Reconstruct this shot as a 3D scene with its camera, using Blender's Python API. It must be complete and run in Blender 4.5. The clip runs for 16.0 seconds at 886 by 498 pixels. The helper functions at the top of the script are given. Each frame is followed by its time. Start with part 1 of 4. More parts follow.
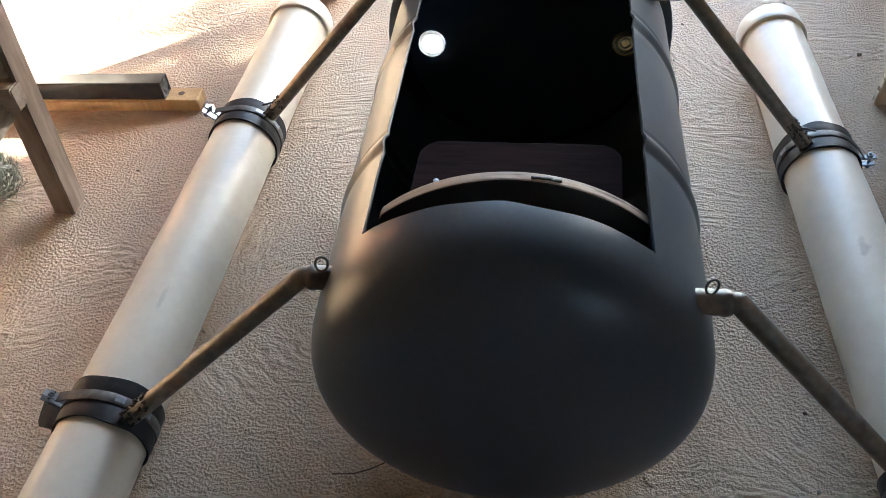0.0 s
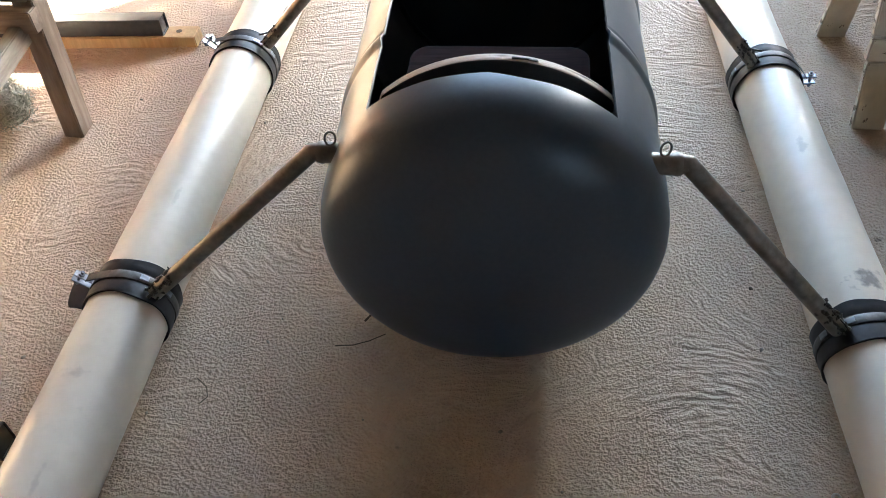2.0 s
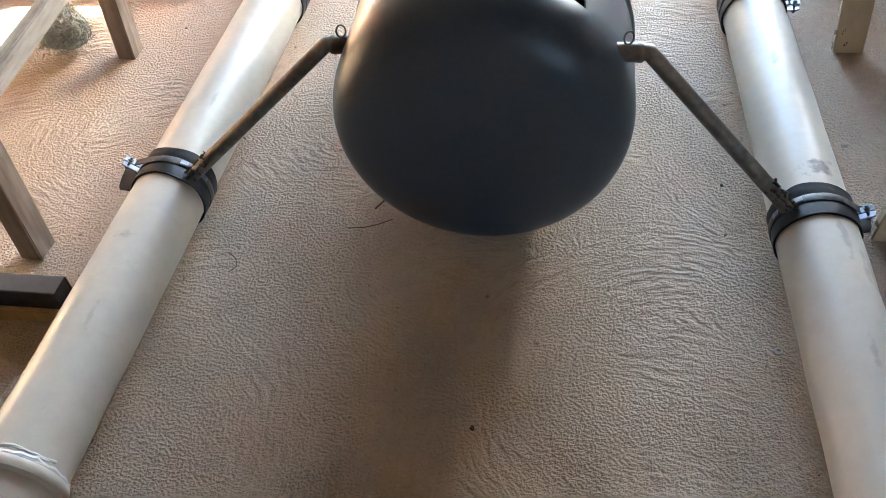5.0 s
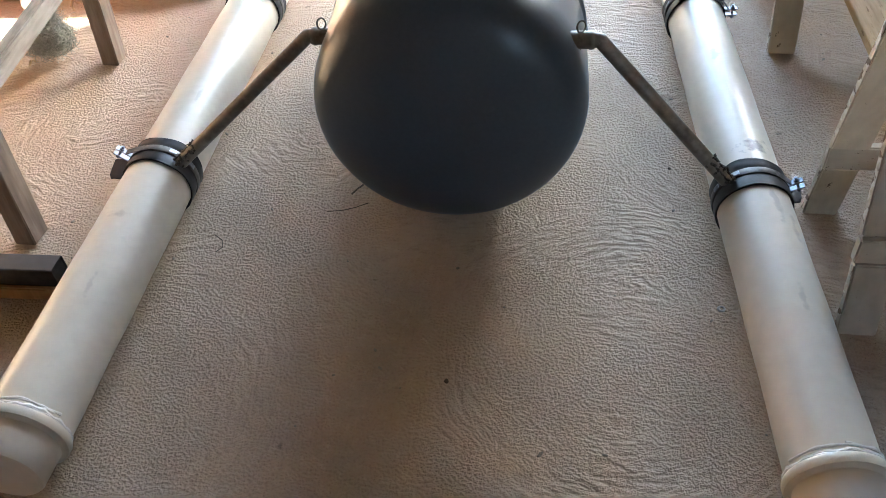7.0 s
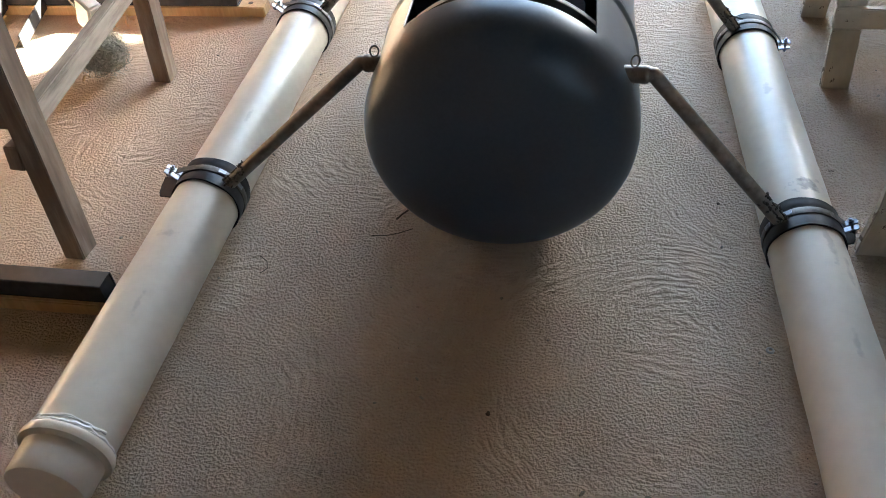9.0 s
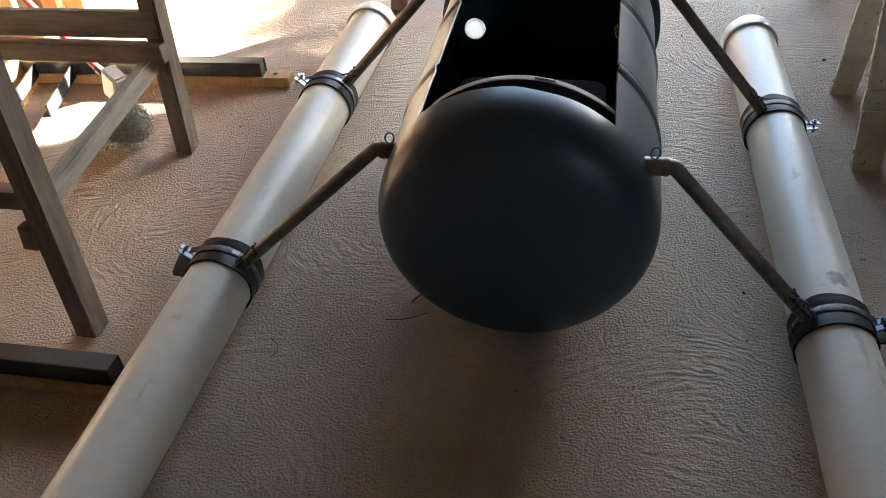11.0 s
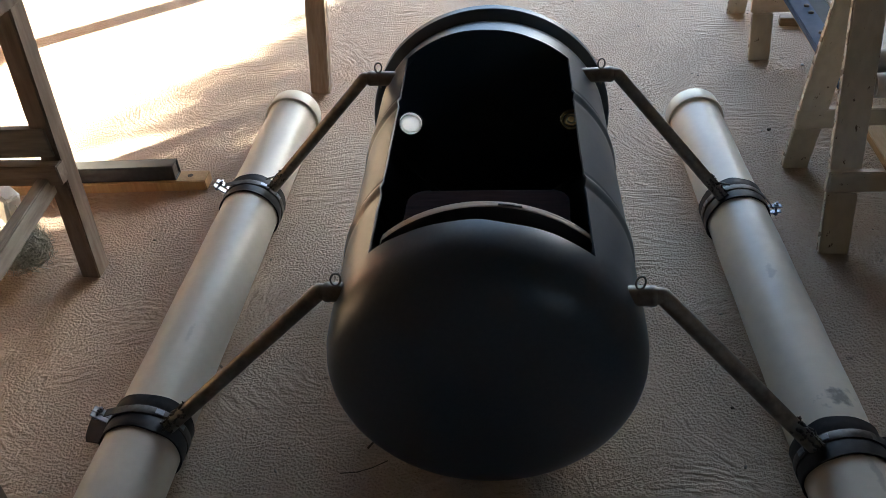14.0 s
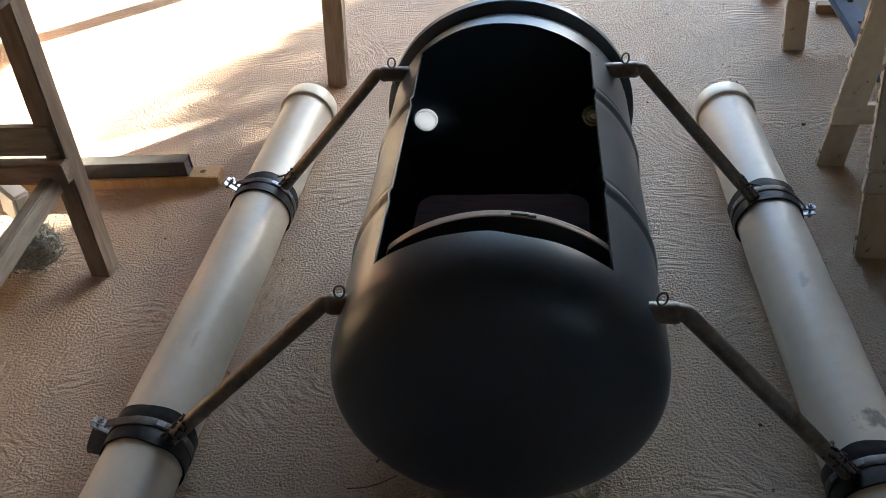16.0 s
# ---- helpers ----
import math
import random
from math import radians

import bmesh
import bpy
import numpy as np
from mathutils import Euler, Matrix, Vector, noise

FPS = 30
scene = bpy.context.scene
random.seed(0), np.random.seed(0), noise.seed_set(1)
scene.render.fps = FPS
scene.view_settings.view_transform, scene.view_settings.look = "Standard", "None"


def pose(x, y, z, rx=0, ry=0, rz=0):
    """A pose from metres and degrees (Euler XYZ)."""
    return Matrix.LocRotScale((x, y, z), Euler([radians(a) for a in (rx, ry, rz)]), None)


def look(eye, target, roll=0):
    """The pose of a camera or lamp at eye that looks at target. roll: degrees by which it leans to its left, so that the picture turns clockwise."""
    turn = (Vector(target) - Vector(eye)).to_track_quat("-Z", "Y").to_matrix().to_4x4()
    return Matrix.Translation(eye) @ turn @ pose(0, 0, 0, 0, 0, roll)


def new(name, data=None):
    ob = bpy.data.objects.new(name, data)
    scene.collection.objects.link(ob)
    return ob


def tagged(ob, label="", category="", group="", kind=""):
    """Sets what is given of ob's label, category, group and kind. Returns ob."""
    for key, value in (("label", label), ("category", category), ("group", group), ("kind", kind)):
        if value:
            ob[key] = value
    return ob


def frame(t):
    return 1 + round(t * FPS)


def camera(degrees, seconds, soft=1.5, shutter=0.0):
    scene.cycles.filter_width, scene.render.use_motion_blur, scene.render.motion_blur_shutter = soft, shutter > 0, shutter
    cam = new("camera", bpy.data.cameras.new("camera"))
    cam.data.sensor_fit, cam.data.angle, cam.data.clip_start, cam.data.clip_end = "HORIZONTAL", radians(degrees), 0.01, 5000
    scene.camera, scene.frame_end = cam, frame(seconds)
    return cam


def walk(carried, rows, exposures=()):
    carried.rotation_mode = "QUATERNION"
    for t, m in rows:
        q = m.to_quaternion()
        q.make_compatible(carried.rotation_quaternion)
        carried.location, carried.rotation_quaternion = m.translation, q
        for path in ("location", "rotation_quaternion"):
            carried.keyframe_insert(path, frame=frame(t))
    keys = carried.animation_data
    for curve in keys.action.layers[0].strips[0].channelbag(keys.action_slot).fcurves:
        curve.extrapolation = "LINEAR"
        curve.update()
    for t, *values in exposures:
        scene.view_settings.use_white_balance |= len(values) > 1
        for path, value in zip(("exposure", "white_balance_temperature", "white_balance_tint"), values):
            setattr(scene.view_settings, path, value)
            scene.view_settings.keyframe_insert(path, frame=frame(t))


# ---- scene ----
cam = camera(55.9, 16.0, 0.9)
PATH = [
    (0, (0.083, -0.764, 1.29), (-0.219, 0.626, -0.116), -6.1),
    (0.5, (0.058, -0.845, 1.294), (-0.184, 0.567, -0.102), -4.6),
    (1, (0.041, -0.932, 1.3), (-0.165, 0.49, -0.091), -3.7),
    (1.5, (0.033, -0.994, 1.303), (-0.146, 0.426, -0.094), -3.4),
    (2, (0.083, -1.024, 1.292), (-0.15, 0.355, -0.138), -4.7),
    (2.5, (0.138, -1.087, 1.29), (-0.154, 0.267, -0.153), -5.3),
    (3, (0.119, -1.174, 1.296), (-0.14, 0.212, -0.123), -4.3),
    (5.5, (0.243, -1.322, 1.302), (-0.103, 0.01, -0.149), -7.2),
    (6, (0.257, -1.369, 1.298), (-0.054, -0.022, -0.147), -6.4),
    (6.5, (0.228, -1.457, 1.31), (-0.042, -0.069, -0.105), -5.1),
    (7, (0.226, -1.493, 1.319), (-0.031, -0.085, -0.079), -5.0),
    (7.5, (0.21, -1.506, 1.322), (-0.057, -0.091, -0.066), -4.5),
    (8, (0.201, -1.493, 1.332), (-0.077, -0.084, -0.06), -4.2),
    (8.5, (0.194, -1.483, 1.334), (-0.11, -0.07, -0.049), -4.6),
    (11, (0.213, -1.374, 1.372), (-0.198, 0.108, 0.094), -5.6),
    (11.5, (0.221, -1.337, 1.375), (-0.2, 0.16, 0.118), -6.0),
    (12, (0.232, -1.288, 1.38), (-0.208, 0.201, 0.119), -6.2),
    (12.5, (0.189, -1.226, 1.381), (-0.201, 0.286, 0.131), -5.7),
    (13, (0.109, -1.18, 1.396), (-0.132, 0.39, 0.18), -5.2),
    (13.5, (0.081, -1.145, 1.39), (-0.124, 0.425, 0.167), -4.9),
    (14, (0.097, -1.097, 1.393), (-0.132, 0.472, 0.175), -5.2),
    (14.5, (0.102, -1.07, 1.388), (-0.13, 0.498, 0.167), -5.3),
    (15, (0.11, -1.054, 1.387), (-0.15, 0.505, 0.161), -5.7),
    (15.5, (0.121, -1.029, 1.382), (-0.155, 0.52, 0.147), -6.1),
    (16, (0.119, -1.003, 1.378), (-0.177, 0.535, 0.135), -6.5),
]
EXPOSURES = [(0.0, 5.46, 6100, 5.5), (1.5, 5.77, 6100, 5.5), (2.5, 6.01, 6100, 5.5), (5.5, 6.18, 6100, 5.5), (8.5, 5.81, 6100, 5.5), (11.0, 4.91, 6100, 5.5), (12.5, 4.52, 6100, 5.5), (14.0, 4.23, 6100, 5.5), (16.0, 4.43, 6100, 5.5)]
walk(cam, [(t, look(eye, target, roll)) for t, eye, target, roll in PATH], EXPOSURES)

# ------------------------------------------------------------------ world, sun, exposure
world = bpy.data.worlds.new("sky")
scene.world = world
world.use_nodes = True
wn = world.node_tree.nodes
sky = wn.new("ShaderNodeTexSky")
sky.sky_type = "NISHITA"
sky.sun_disc = False
sky.sun_elevation = radians(22.3)
sky.sun_rotation = radians(51.9)
sky.dust_density = 1.6
sky.ozone_density = 1.0
wn["Background"].inputs["Strength"].default_value = 0.065
world.node_tree.links.new(sky.outputs["Color"], wn["Background"].inputs["Color"])

SUN_WAY = Vector((-0.167, -0.131, -0.087)).normalized()
sun_data = bpy.data.lights.new("sun", "SUN")
sun_data.energy = 5.0
sun_data.angle = radians(0.6)
sun_data.color = (1.0, 0.89, 0.70)
sun = new("sun", sun_data)
sun.matrix_world = look((8, 6, 5), Vector((8, 6, 5)) + SUN_WAY)


# ------------------------------------------------------------------ materials
def material(name):
    m = bpy.data.materials.new(name)
    m.use_nodes = True
    return m, m.node_tree.nodes, m.node_tree.links, m.node_tree.nodes["Principled BSDF"]


def surface(name, dark, light, rough=(0.4, 0.6), metal=0.0, grain=60.0, blotch=6.0, stretch=(1, 1, 1), bump=0.2, depth=0.001,
            third=None, third_scale=3.0, third_edge=(0.6, 0.7), vary=0.0, specular=0.5, coat=0.0):
    """A worn surface: two colours mixed by noise at two sizes, an optional third colour in patches, fine relief."""
    m, nodes, links, bsdf = material(name)
    coord = nodes.new("ShaderNodeTexCoord")
    mapping = nodes.new("ShaderNodeMapping")
    mapping.inputs["Scale"].default_value = stretch
    links.new(coord.outputs["Object"], mapping.inputs["Vector"])
    info = nodes.new("ShaderNodeObjectInfo")
    shift = nodes.new("ShaderNodeVectorMath")
    shift.operation = "ADD"
    scaled = nodes.new("ShaderNodeMath")
    scaled.operation = "MULTIPLY"
    scaled.inputs[1].default_value = 17.0
    links.new(info.outputs["Random"], scaled.inputs[0])
    links.new(mapping.outputs["Vector"], shift.inputs[0])
    links.new(scaled.outputs[0], shift.inputs[1])
    fine = nodes.new("ShaderNodeTexNoise")
    fine.inputs["Scale"].default_value = grain
    fine.inputs["Detail"].default_value = 6.0
    broad = nodes.new("ShaderNodeTexNoise")
    broad.inputs["Scale"].default_value = blotch
    broad.inputs["Detail"].default_value = 5.0
    for n in (fine, broad):
        links.new(shift.outputs[0], n.inputs["Vector"])
    both = nodes.new("ShaderNodeMath")
    both.operation = "ADD"
    links.new(fine.outputs["Fac"], both.inputs[0])
    links.new(broad.outputs["Fac"], both.inputs[1])
    ramp = nodes.new("ShaderNodeMapRange")
    ramp.inputs["From Min"].default_value = 0.7
    ramp.inputs["From Max"].default_value = 1.3
    links.new(both.outputs[0], ramp.inputs["Value"])
    mix = nodes.new("ShaderNodeMix")
    mix.data_type = "RGBA"
    mix.inputs[6].default_value = (*dark, 1)
    mix.inputs[7].default_value = (*light, 1)
    links.new(ramp.outputs["Result"], mix.inputs["Factor"])
    colour = mix.outputs[2]
    if third:
        patch = nodes.new("ShaderNodeTexNoise")
        patch.inputs["Scale"].default_value = third_scale
        patch.inputs["Detail"].default_value = 8.0
        patch.inputs["Roughness"].default_value = 0.65
        links.new(shift.outputs[0], patch.inputs["Vector"])
        edge = nodes.new("ShaderNodeMapRange")
        edge.inputs["From Min"].default_value, edge.inputs["From Max"].default_value = third_edge
        links.new(patch.outputs["Fac"], edge.inputs["Value"])
        mix2 = nodes.new("ShaderNodeMix")
        mix2.data_type = "RGBA"
        mix2.inputs[7].default_value = (*third, 1)
        links.new(edge.outputs["Result"], mix2.inputs["Factor"])
        links.new(colour, mix2.inputs[6])
        colour = mix2.outputs[2]
    if vary:
        hsv = nodes.new("ShaderNodeHueSaturation")
        vr = nodes.new("ShaderNodeMapRange")
        vr.inputs["To Min"].default_value, vr.inputs["To Max"].default_value = 1 - vary, 1 + vary
        links.new(info.outputs["Random"], vr.inputs["Value"])
        links.new(vr.outputs["Result"], hsv.inputs["Value"])
        links.new(colour, hsv.inputs["Color"])
        colour = hsv.outputs["Color"]
    links.new(colour, bsdf.inputs["Base Color"])
    rr = nodes.new("ShaderNodeMapRange")
    rr.inputs["From Min"].default_value, rr.inputs["From Max"].default_value = 0.3, 0.7
    rr.inputs["To Min"].default_value, rr.inputs["To Max"].default_value = rough
    links.new(broad.outputs["Fac"], rr.inputs["Value"])
    links.new(rr.outputs["Result"], bsdf.inputs["Roughness"])
    bsdf.inputs["Metallic"].default_value = metal
    bsdf.inputs["Specular IOR Level"].default_value = specular
    bsdf.inputs["Coat Weight"].default_value = coat
    if bump:
        b = nodes.new("ShaderNodeBump")
        b.inputs["Strength"].default_value = bump
        b.inputs["Distance"].default_value = depth
        links.new(both.outputs[0], b.inputs["Height"])
        links.new(b.outputs["Normal"], bsdf.inputs["Normal"])
    return m


# where the float was swung round: centre and reach of each sweep, later ones over earlier ones
SWEEPS = [(0.45, 0.80, 0.55), (-0.38, 0.42, 0.42), (0.80, 1.55, 0.55), (0.10, 1.95, 0.60), (-1.00, 1.70, 0.50), (-0.05, -0.12, 0.34), (0.10, -0.80, 0.36),
          (-0.62, -0.62, 0.42), (-0.93, 0.25, 0.34), (0.39, -0.42, 0.42), (-1.25, 0.75, 0.30), (0.62, 0.25, 0.30)]


def concrete_floor():
    """Rough floated concrete: short broken ridges that swing round in overlapping arcs, grains, warm and grey patches, a few stains."""
    m, nodes, links, bsdf = material("rough_concrete")

    def node(kind, **values):
        n = nodes.new(kind)
        for key, value in values.items():
            n.inputs[key.replace("_", " ")].default_value = value
        return n

    def sum_of(kind, a, b, c=None):
        n = nodes.new("ShaderNodeMath")
        n.operation = kind
        for k, v in enumerate((a, b, c)):
            if v is None:
                continue
            if isinstance(v, (int, float)):
                n.inputs[k].default_value = v
            else:
                links.new(v, n.inputs[k])
        return n.outputs[0]

    def cloud(scale, detail=2.0, rough=0.5, source=None):
        n = node("ShaderNodeTexNoise", Scale=scale, Detail=detail, Roughness=rough)
        links.new(source or place, n.inputs["Vector"])
        return n.outputs["Fac"]

    def ranged(value, a, b, lo=0.0, hi=1.0):
        n = node("ShaderNodeMapRange", From_Min=a, From_Max=b, To_Min=lo, To_Max=hi)
        links.new(value, n.inputs["Value"])
        return n.outputs["Result"]

    place = nodes.new("ShaderNodeTexCoord").outputs["Object"]
    wander = node("ShaderNodeTexNoise", Scale=5.0, Detail=2.0)
    links.new(place, wander.inputs["Vector"])
    shifted = nodes.new("ShaderNodeVectorMath")
    shifted.operation = "MULTIPLY_ADD"
    shifted.inputs[1].default_value = (0.07, 0.07, 0.0)
    links.new(wander.outputs["Color"], shifted.inputs[0])
    links.new(place, shifted.inputs[2])
    ragged = cloud(7.0, 3.0)
    lie = None
    for k, (cx, cy, reach) in enumerate([(0.2, -2.6, 2.2)] + SWEEPS):
        off = nodes.new("ShaderNodeVectorMath")
        off.operation = "SUBTRACT"
        off.inputs[1].default_value = (cx + 0.035, cy + 0.035, 0)
        links.new(shifted.outputs[0], off.inputs[0])
        xyz = nodes.new("ShaderNodeSeparateXYZ")
        links.new(off.outputs[0], xyz.inputs[0])
        away = sum_of("SQRT", sum_of("ADD", sum_of("MULTIPLY", xyz.outputs["X"], xyz.outputs["X"]), sum_of("MULTIPLY", xyz.outputs["Y"], xyz.outputs["Y"])), 0)
        turn = sum_of("ARCTAN2", xyz.outputs["X"], xyz.outputs["Y"])
        both = nodes.new("ShaderNodeCombineXYZ")
        links.new(sum_of("MULTIPLY", away, 74.0), both.inputs[0])
        links.new(sum_of("MULTIPLY", turn, 28.0 * reach * 0.65), both.inputs[1])
        both.inputs[2].default_value = 7.3 * k
        if lie is None:
            lie = both.outputs[0]
            continue
        torn = sum_of("MULTIPLY_ADD", ragged, 0.22, away)
        inside = sum_of("MULTIPLY", sum_of("LESS_THAN", torn, reach + 0.11), sum_of("GREATER_THAN", torn, 0.42 * reach + 0.11))
        mix = nodes.new("ShaderNodeMix")
        mix.data_type = "VECTOR"
        links.new(inside, mix.inputs["Factor"])
        links.new(lie, mix.inputs[4])
        links.new(both.outputs[0], mix.inputs[5])
        lie = mix.outputs[1]
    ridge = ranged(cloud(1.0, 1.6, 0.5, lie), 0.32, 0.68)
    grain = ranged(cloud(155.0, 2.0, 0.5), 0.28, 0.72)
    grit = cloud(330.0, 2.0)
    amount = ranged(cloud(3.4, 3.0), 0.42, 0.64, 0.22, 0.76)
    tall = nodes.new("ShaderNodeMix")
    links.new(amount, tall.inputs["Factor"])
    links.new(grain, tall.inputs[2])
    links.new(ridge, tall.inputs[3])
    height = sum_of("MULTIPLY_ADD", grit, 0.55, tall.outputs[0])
    bump = node("ShaderNodeBump", Strength=1.0, Distance=0.0082)
    links.new(height, bump.inputs["Height"])
    links.new(bump.outputs["Normal"], bsdf.inputs["Normal"])

    def blend(factor, under, over):
        n = nodes.new("ShaderNodeMix")
        n.data_type = "RGBA"
        links.new(factor, n.inputs["Factor"])
        for socket, v in ((6, under), (7, over)):
            if isinstance(v, tuple):
                n.inputs[socket].default_value = (*v, 1)
            else:
                links.new(v, n.inputs[socket])
        return n.outputs[2]

    colour = blend(ranged(cloud(3.1, 7.0, 0.6), 0.3, 0.7), (0.460, 0.350, 0.258), (0.570, 0.450, 0.338))
    colour = blend(ranged(cloud(38.0, 4.0, 0.65), 0.52, 0.72, 0.0, 0.5), colour, (0.62, 0.51, 0.40))
    # low parts of the relief are mixed towards a darker brown
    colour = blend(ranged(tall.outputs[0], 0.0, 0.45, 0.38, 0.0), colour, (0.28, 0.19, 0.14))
    colour = blend(ranged(cloud(21.0), 0.73, 0.77, 0.0, 0.5), colour, (0.10, 0.075, 0.055))
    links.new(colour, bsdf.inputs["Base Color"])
    bsdf.inputs["Roughness"].default_value = 0.68
    bsdf.inputs["Specular IOR Level"].default_value = 0.40
    return m


M_FLOOR = concrete_floor()
M_TARRED = surface("dark_brown_boards", (0.12, 0.078, 0.050), (0.18, 0.12, 0.08), (0.7, 0.9), bump=0.4, depth=0.003, grain=20, blotch=3, stretch=(6, 6, 0.6))
M_ROOF = surface("dark_roof_boards", (0.050, 0.045, 0.040), (0.070, 0.064, 0.057), (0.8, 0.9), bump=0.3, depth=0.002)
M_DRUM = surface("black_plastic", (0.049, 0.067, 0.086), (0.061, 0.081, 0.102), (0.30, 0.38), grain=120, blotch=5, bump=0.06, depth=0.0006, specular=0.44)
M_PVC = surface("white_pvc", (0.63, 0.575, 0.475), (0.70, 0.645, 0.54), (0.30, 0.38), grain=35, blotch=4, bump=0.03, depth=0.001,
                third=(0.41, 0.39, 0.35), third_scale=7, third_edge=(0.66, 0.95))
M_OFFCUT = surface("dusty_pipe", (0.34, 0.29, 0.24), (0.46, 0.40, 0.34), (0.4, 0.55), grain=35, blotch=5, bump=0.05)
M_SEAL = surface("clear_sealant", (0.82, 0.80, 0.76), (0.90, 0.88, 0.84), (0.14, 0.28), bump=0.5, depth=0.002, grain=45)
M_RUBBER = surface("black_rubber", (0.015, 0.015, 0.017), (0.028, 0.027, 0.028), (0.36, 0.58), grain=80, blotch=12, bump=0.15, specular=0.2,
                   third=(0.042, 0.036, 0.033), third_scale=18, third_edge=(0.62, 0.85))
M_STEEL = surface("raw_steel_pipe", (0.115, 0.102, 0.086), (0.260, 0.236, 0.202), (0.36, 0.52), metal=0.5, grain=70, blotch=14, bump=0.2,
                  third=(0.095, 0.080, 0.068), third_scale=30, third_edge=(0.60, 0.80))
M_STRAP = surface("dull_steel_strap", (0.060, 0.058, 0.056), (0.17, 0.166, 0.16), (0.45, 0.65), metal=0.7, grain=60, blotch=20, bump=0.1)
M_ZINC = surface("zinc_plated_steel", (0.13, 0.15, 0.18), (0.34, 0.37, 0.42), (0.25, 0.4), metal=1.0, grain=80, blotch=30, bump=0.05)
M_WELD = surface("burnt_weld", (0.03, 0.027, 0.024), (0.11, 0.10, 0.09), (0.4, 0.7), metal=0.6, grain=160, blotch=60, bump=0.8, depth=0.003)
M_PLYEDGE = surface("bare_plywood_edge", (0.34, 0.25, 0.18), (0.52, 0.41, 0.31), (0.55, 0.7), grain=60, blotch=10, stretch=(0.3, 4, 0.3), bump=0.3,
                    third=(0.05, 0.035, 0.03), third_scale=16, third_edge=(0.62, 0.72))
M_STAIN = surface("dark_varnished_plywood", (0.012, 0.007, 0.007), (0.030, 0.016, 0.015), (0.6, 0.75), grain=45, blotch=8, stretch=(0.4, 4, 1), bump=0.1, specular=0.02)
M_BLACKWOOD = surface("dark_stained_plywood", (0.040, 0.034, 0.030), (0.075, 0.062, 0.052), (0.5, 0.7), bump=0.15)
M_BENCH = surface("weathered_brown_wood", (0.125, 0.090, 0.066), (0.235, 0.180, 0.135), (0.6, 0.8), grain=14, blotch=4, stretch=(5, 5, 0.7), bump=0.35,
                  third=(0.30, 0.26, 0.22), third_scale=4, third_edge=(0.50, 0.75), vary=0.12)
M_GREYWOOD = surface("grey_weathered_wood", (0.20, 0.172, 0.14), (0.34, 0.30, 0.25), (0.6, 0.8), grain=14, blotch=4, stretch=(5, 5, 0.7), bump=0.4,
                     third=(0.085, 0.066, 0.052), third_scale=4, third_edge=(0.52, 0.75), vary=0.1)
M_PAINT = surface("chipped_cream_paint", (0.52, 0.445, 0.335), (0.66, 0.575, 0.45), (0.5, 0.7), grain=30, blotch=7, stretch=(1.4, 1.4, 0.8), bump=0.3,
                  third=(0.14, 0.092, 0.06), third_scale=42, third_edge=(0.635, 0.67), vary=0.08)
M_PINE = surface("planed_pine", (0.42, 0.27, 0.13), (0.58, 0.40, 0.21), (0.5, 0.65), grain=22, blotch=5, stretch=(0.4, 5, 5), bump=0.2)
M_OSB = surface("tan_plywood", (0.34, 0.225, 0.115), (0.50, 0.35, 0.19), (0.65, 0.85), grain=26, blotch=7, stretch=(4, 0.5, 2), bump=0.3, specular=0.12,
                third=(0.15, 0.08, 0.035), third_scale=12, third_edge=(0.58, 0.66))
M_NUT = surface("worn_bright_steel", (0.42, 0.41, 0.39), (0.62, 0.60, 0.57), (0.3, 0.5), metal=0.5, grain=90, blotch=40, bump=0.1)
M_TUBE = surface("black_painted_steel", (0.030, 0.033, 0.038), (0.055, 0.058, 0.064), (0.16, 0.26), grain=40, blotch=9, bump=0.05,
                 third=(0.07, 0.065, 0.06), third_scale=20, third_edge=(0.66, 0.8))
# up-facing sides are lightened in the colour, as if catching light
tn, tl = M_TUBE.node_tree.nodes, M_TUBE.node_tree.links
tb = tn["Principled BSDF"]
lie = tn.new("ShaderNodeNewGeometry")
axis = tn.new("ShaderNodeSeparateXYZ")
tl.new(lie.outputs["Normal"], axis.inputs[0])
facing_up = tn.new("ShaderNodeMapRange")
facing_up.inputs["From Min"].default_value, facing_up.inputs["From Max"].default_value = 0.8, 1.0
facing_up.inputs["To Max"].default_value = 0.25
tl.new(axis.outputs["Z"], facing_up.inputs["Value"])
lit_top = tn.new("ShaderNodeMix")
lit_top.data_type = "RGBA"
lit_top.inputs[7].default_value = (0.32, 0.29, 0.25, 1)
tl.new(facing_up.outputs["Result"], lit_top.inputs["Factor"])
tl.new(tb.inputs["Base Color"].links[0].from_socket, lit_top.inputs[6])
tl.new(lit_top.outputs[2], tb.inputs["Base Color"])
M_BARE = surface("dull_black_steel", (0.016, 0.017, 0.019), (0.034, 0.035, 0.037), (0.45, 0.6), grain=40, blotch=9, bump=0.08, specular=0.3)
M_ORANGE = surface("orange_timber", (0.46, 0.17, 0.07), (0.62, 0.28, 0.12), (0.5, 0.7), grain=22, blotch=5, stretch=(5, 5, 0.5), bump=0.2, vary=0.25)
M_YELLOW = surface("yellow_timber", (0.60, 0.42, 0.17), (0.72, 0.54, 0.26), (0.5, 0.7), grain=22, blotch=5, stretch=(5, 5, 0.5), bump=0.2)
M_RED = surface("red_painted_handle", (0.36, 0.05, 0.04), (0.48, 0.08, 0.06), (0.3, 0.45), bump=0.05)
M_WHITE = surface("white_plastic", (0.72, 0.72, 0.70), (0.80, 0.80, 0.78), (0.3, 0.45), bump=0.03)
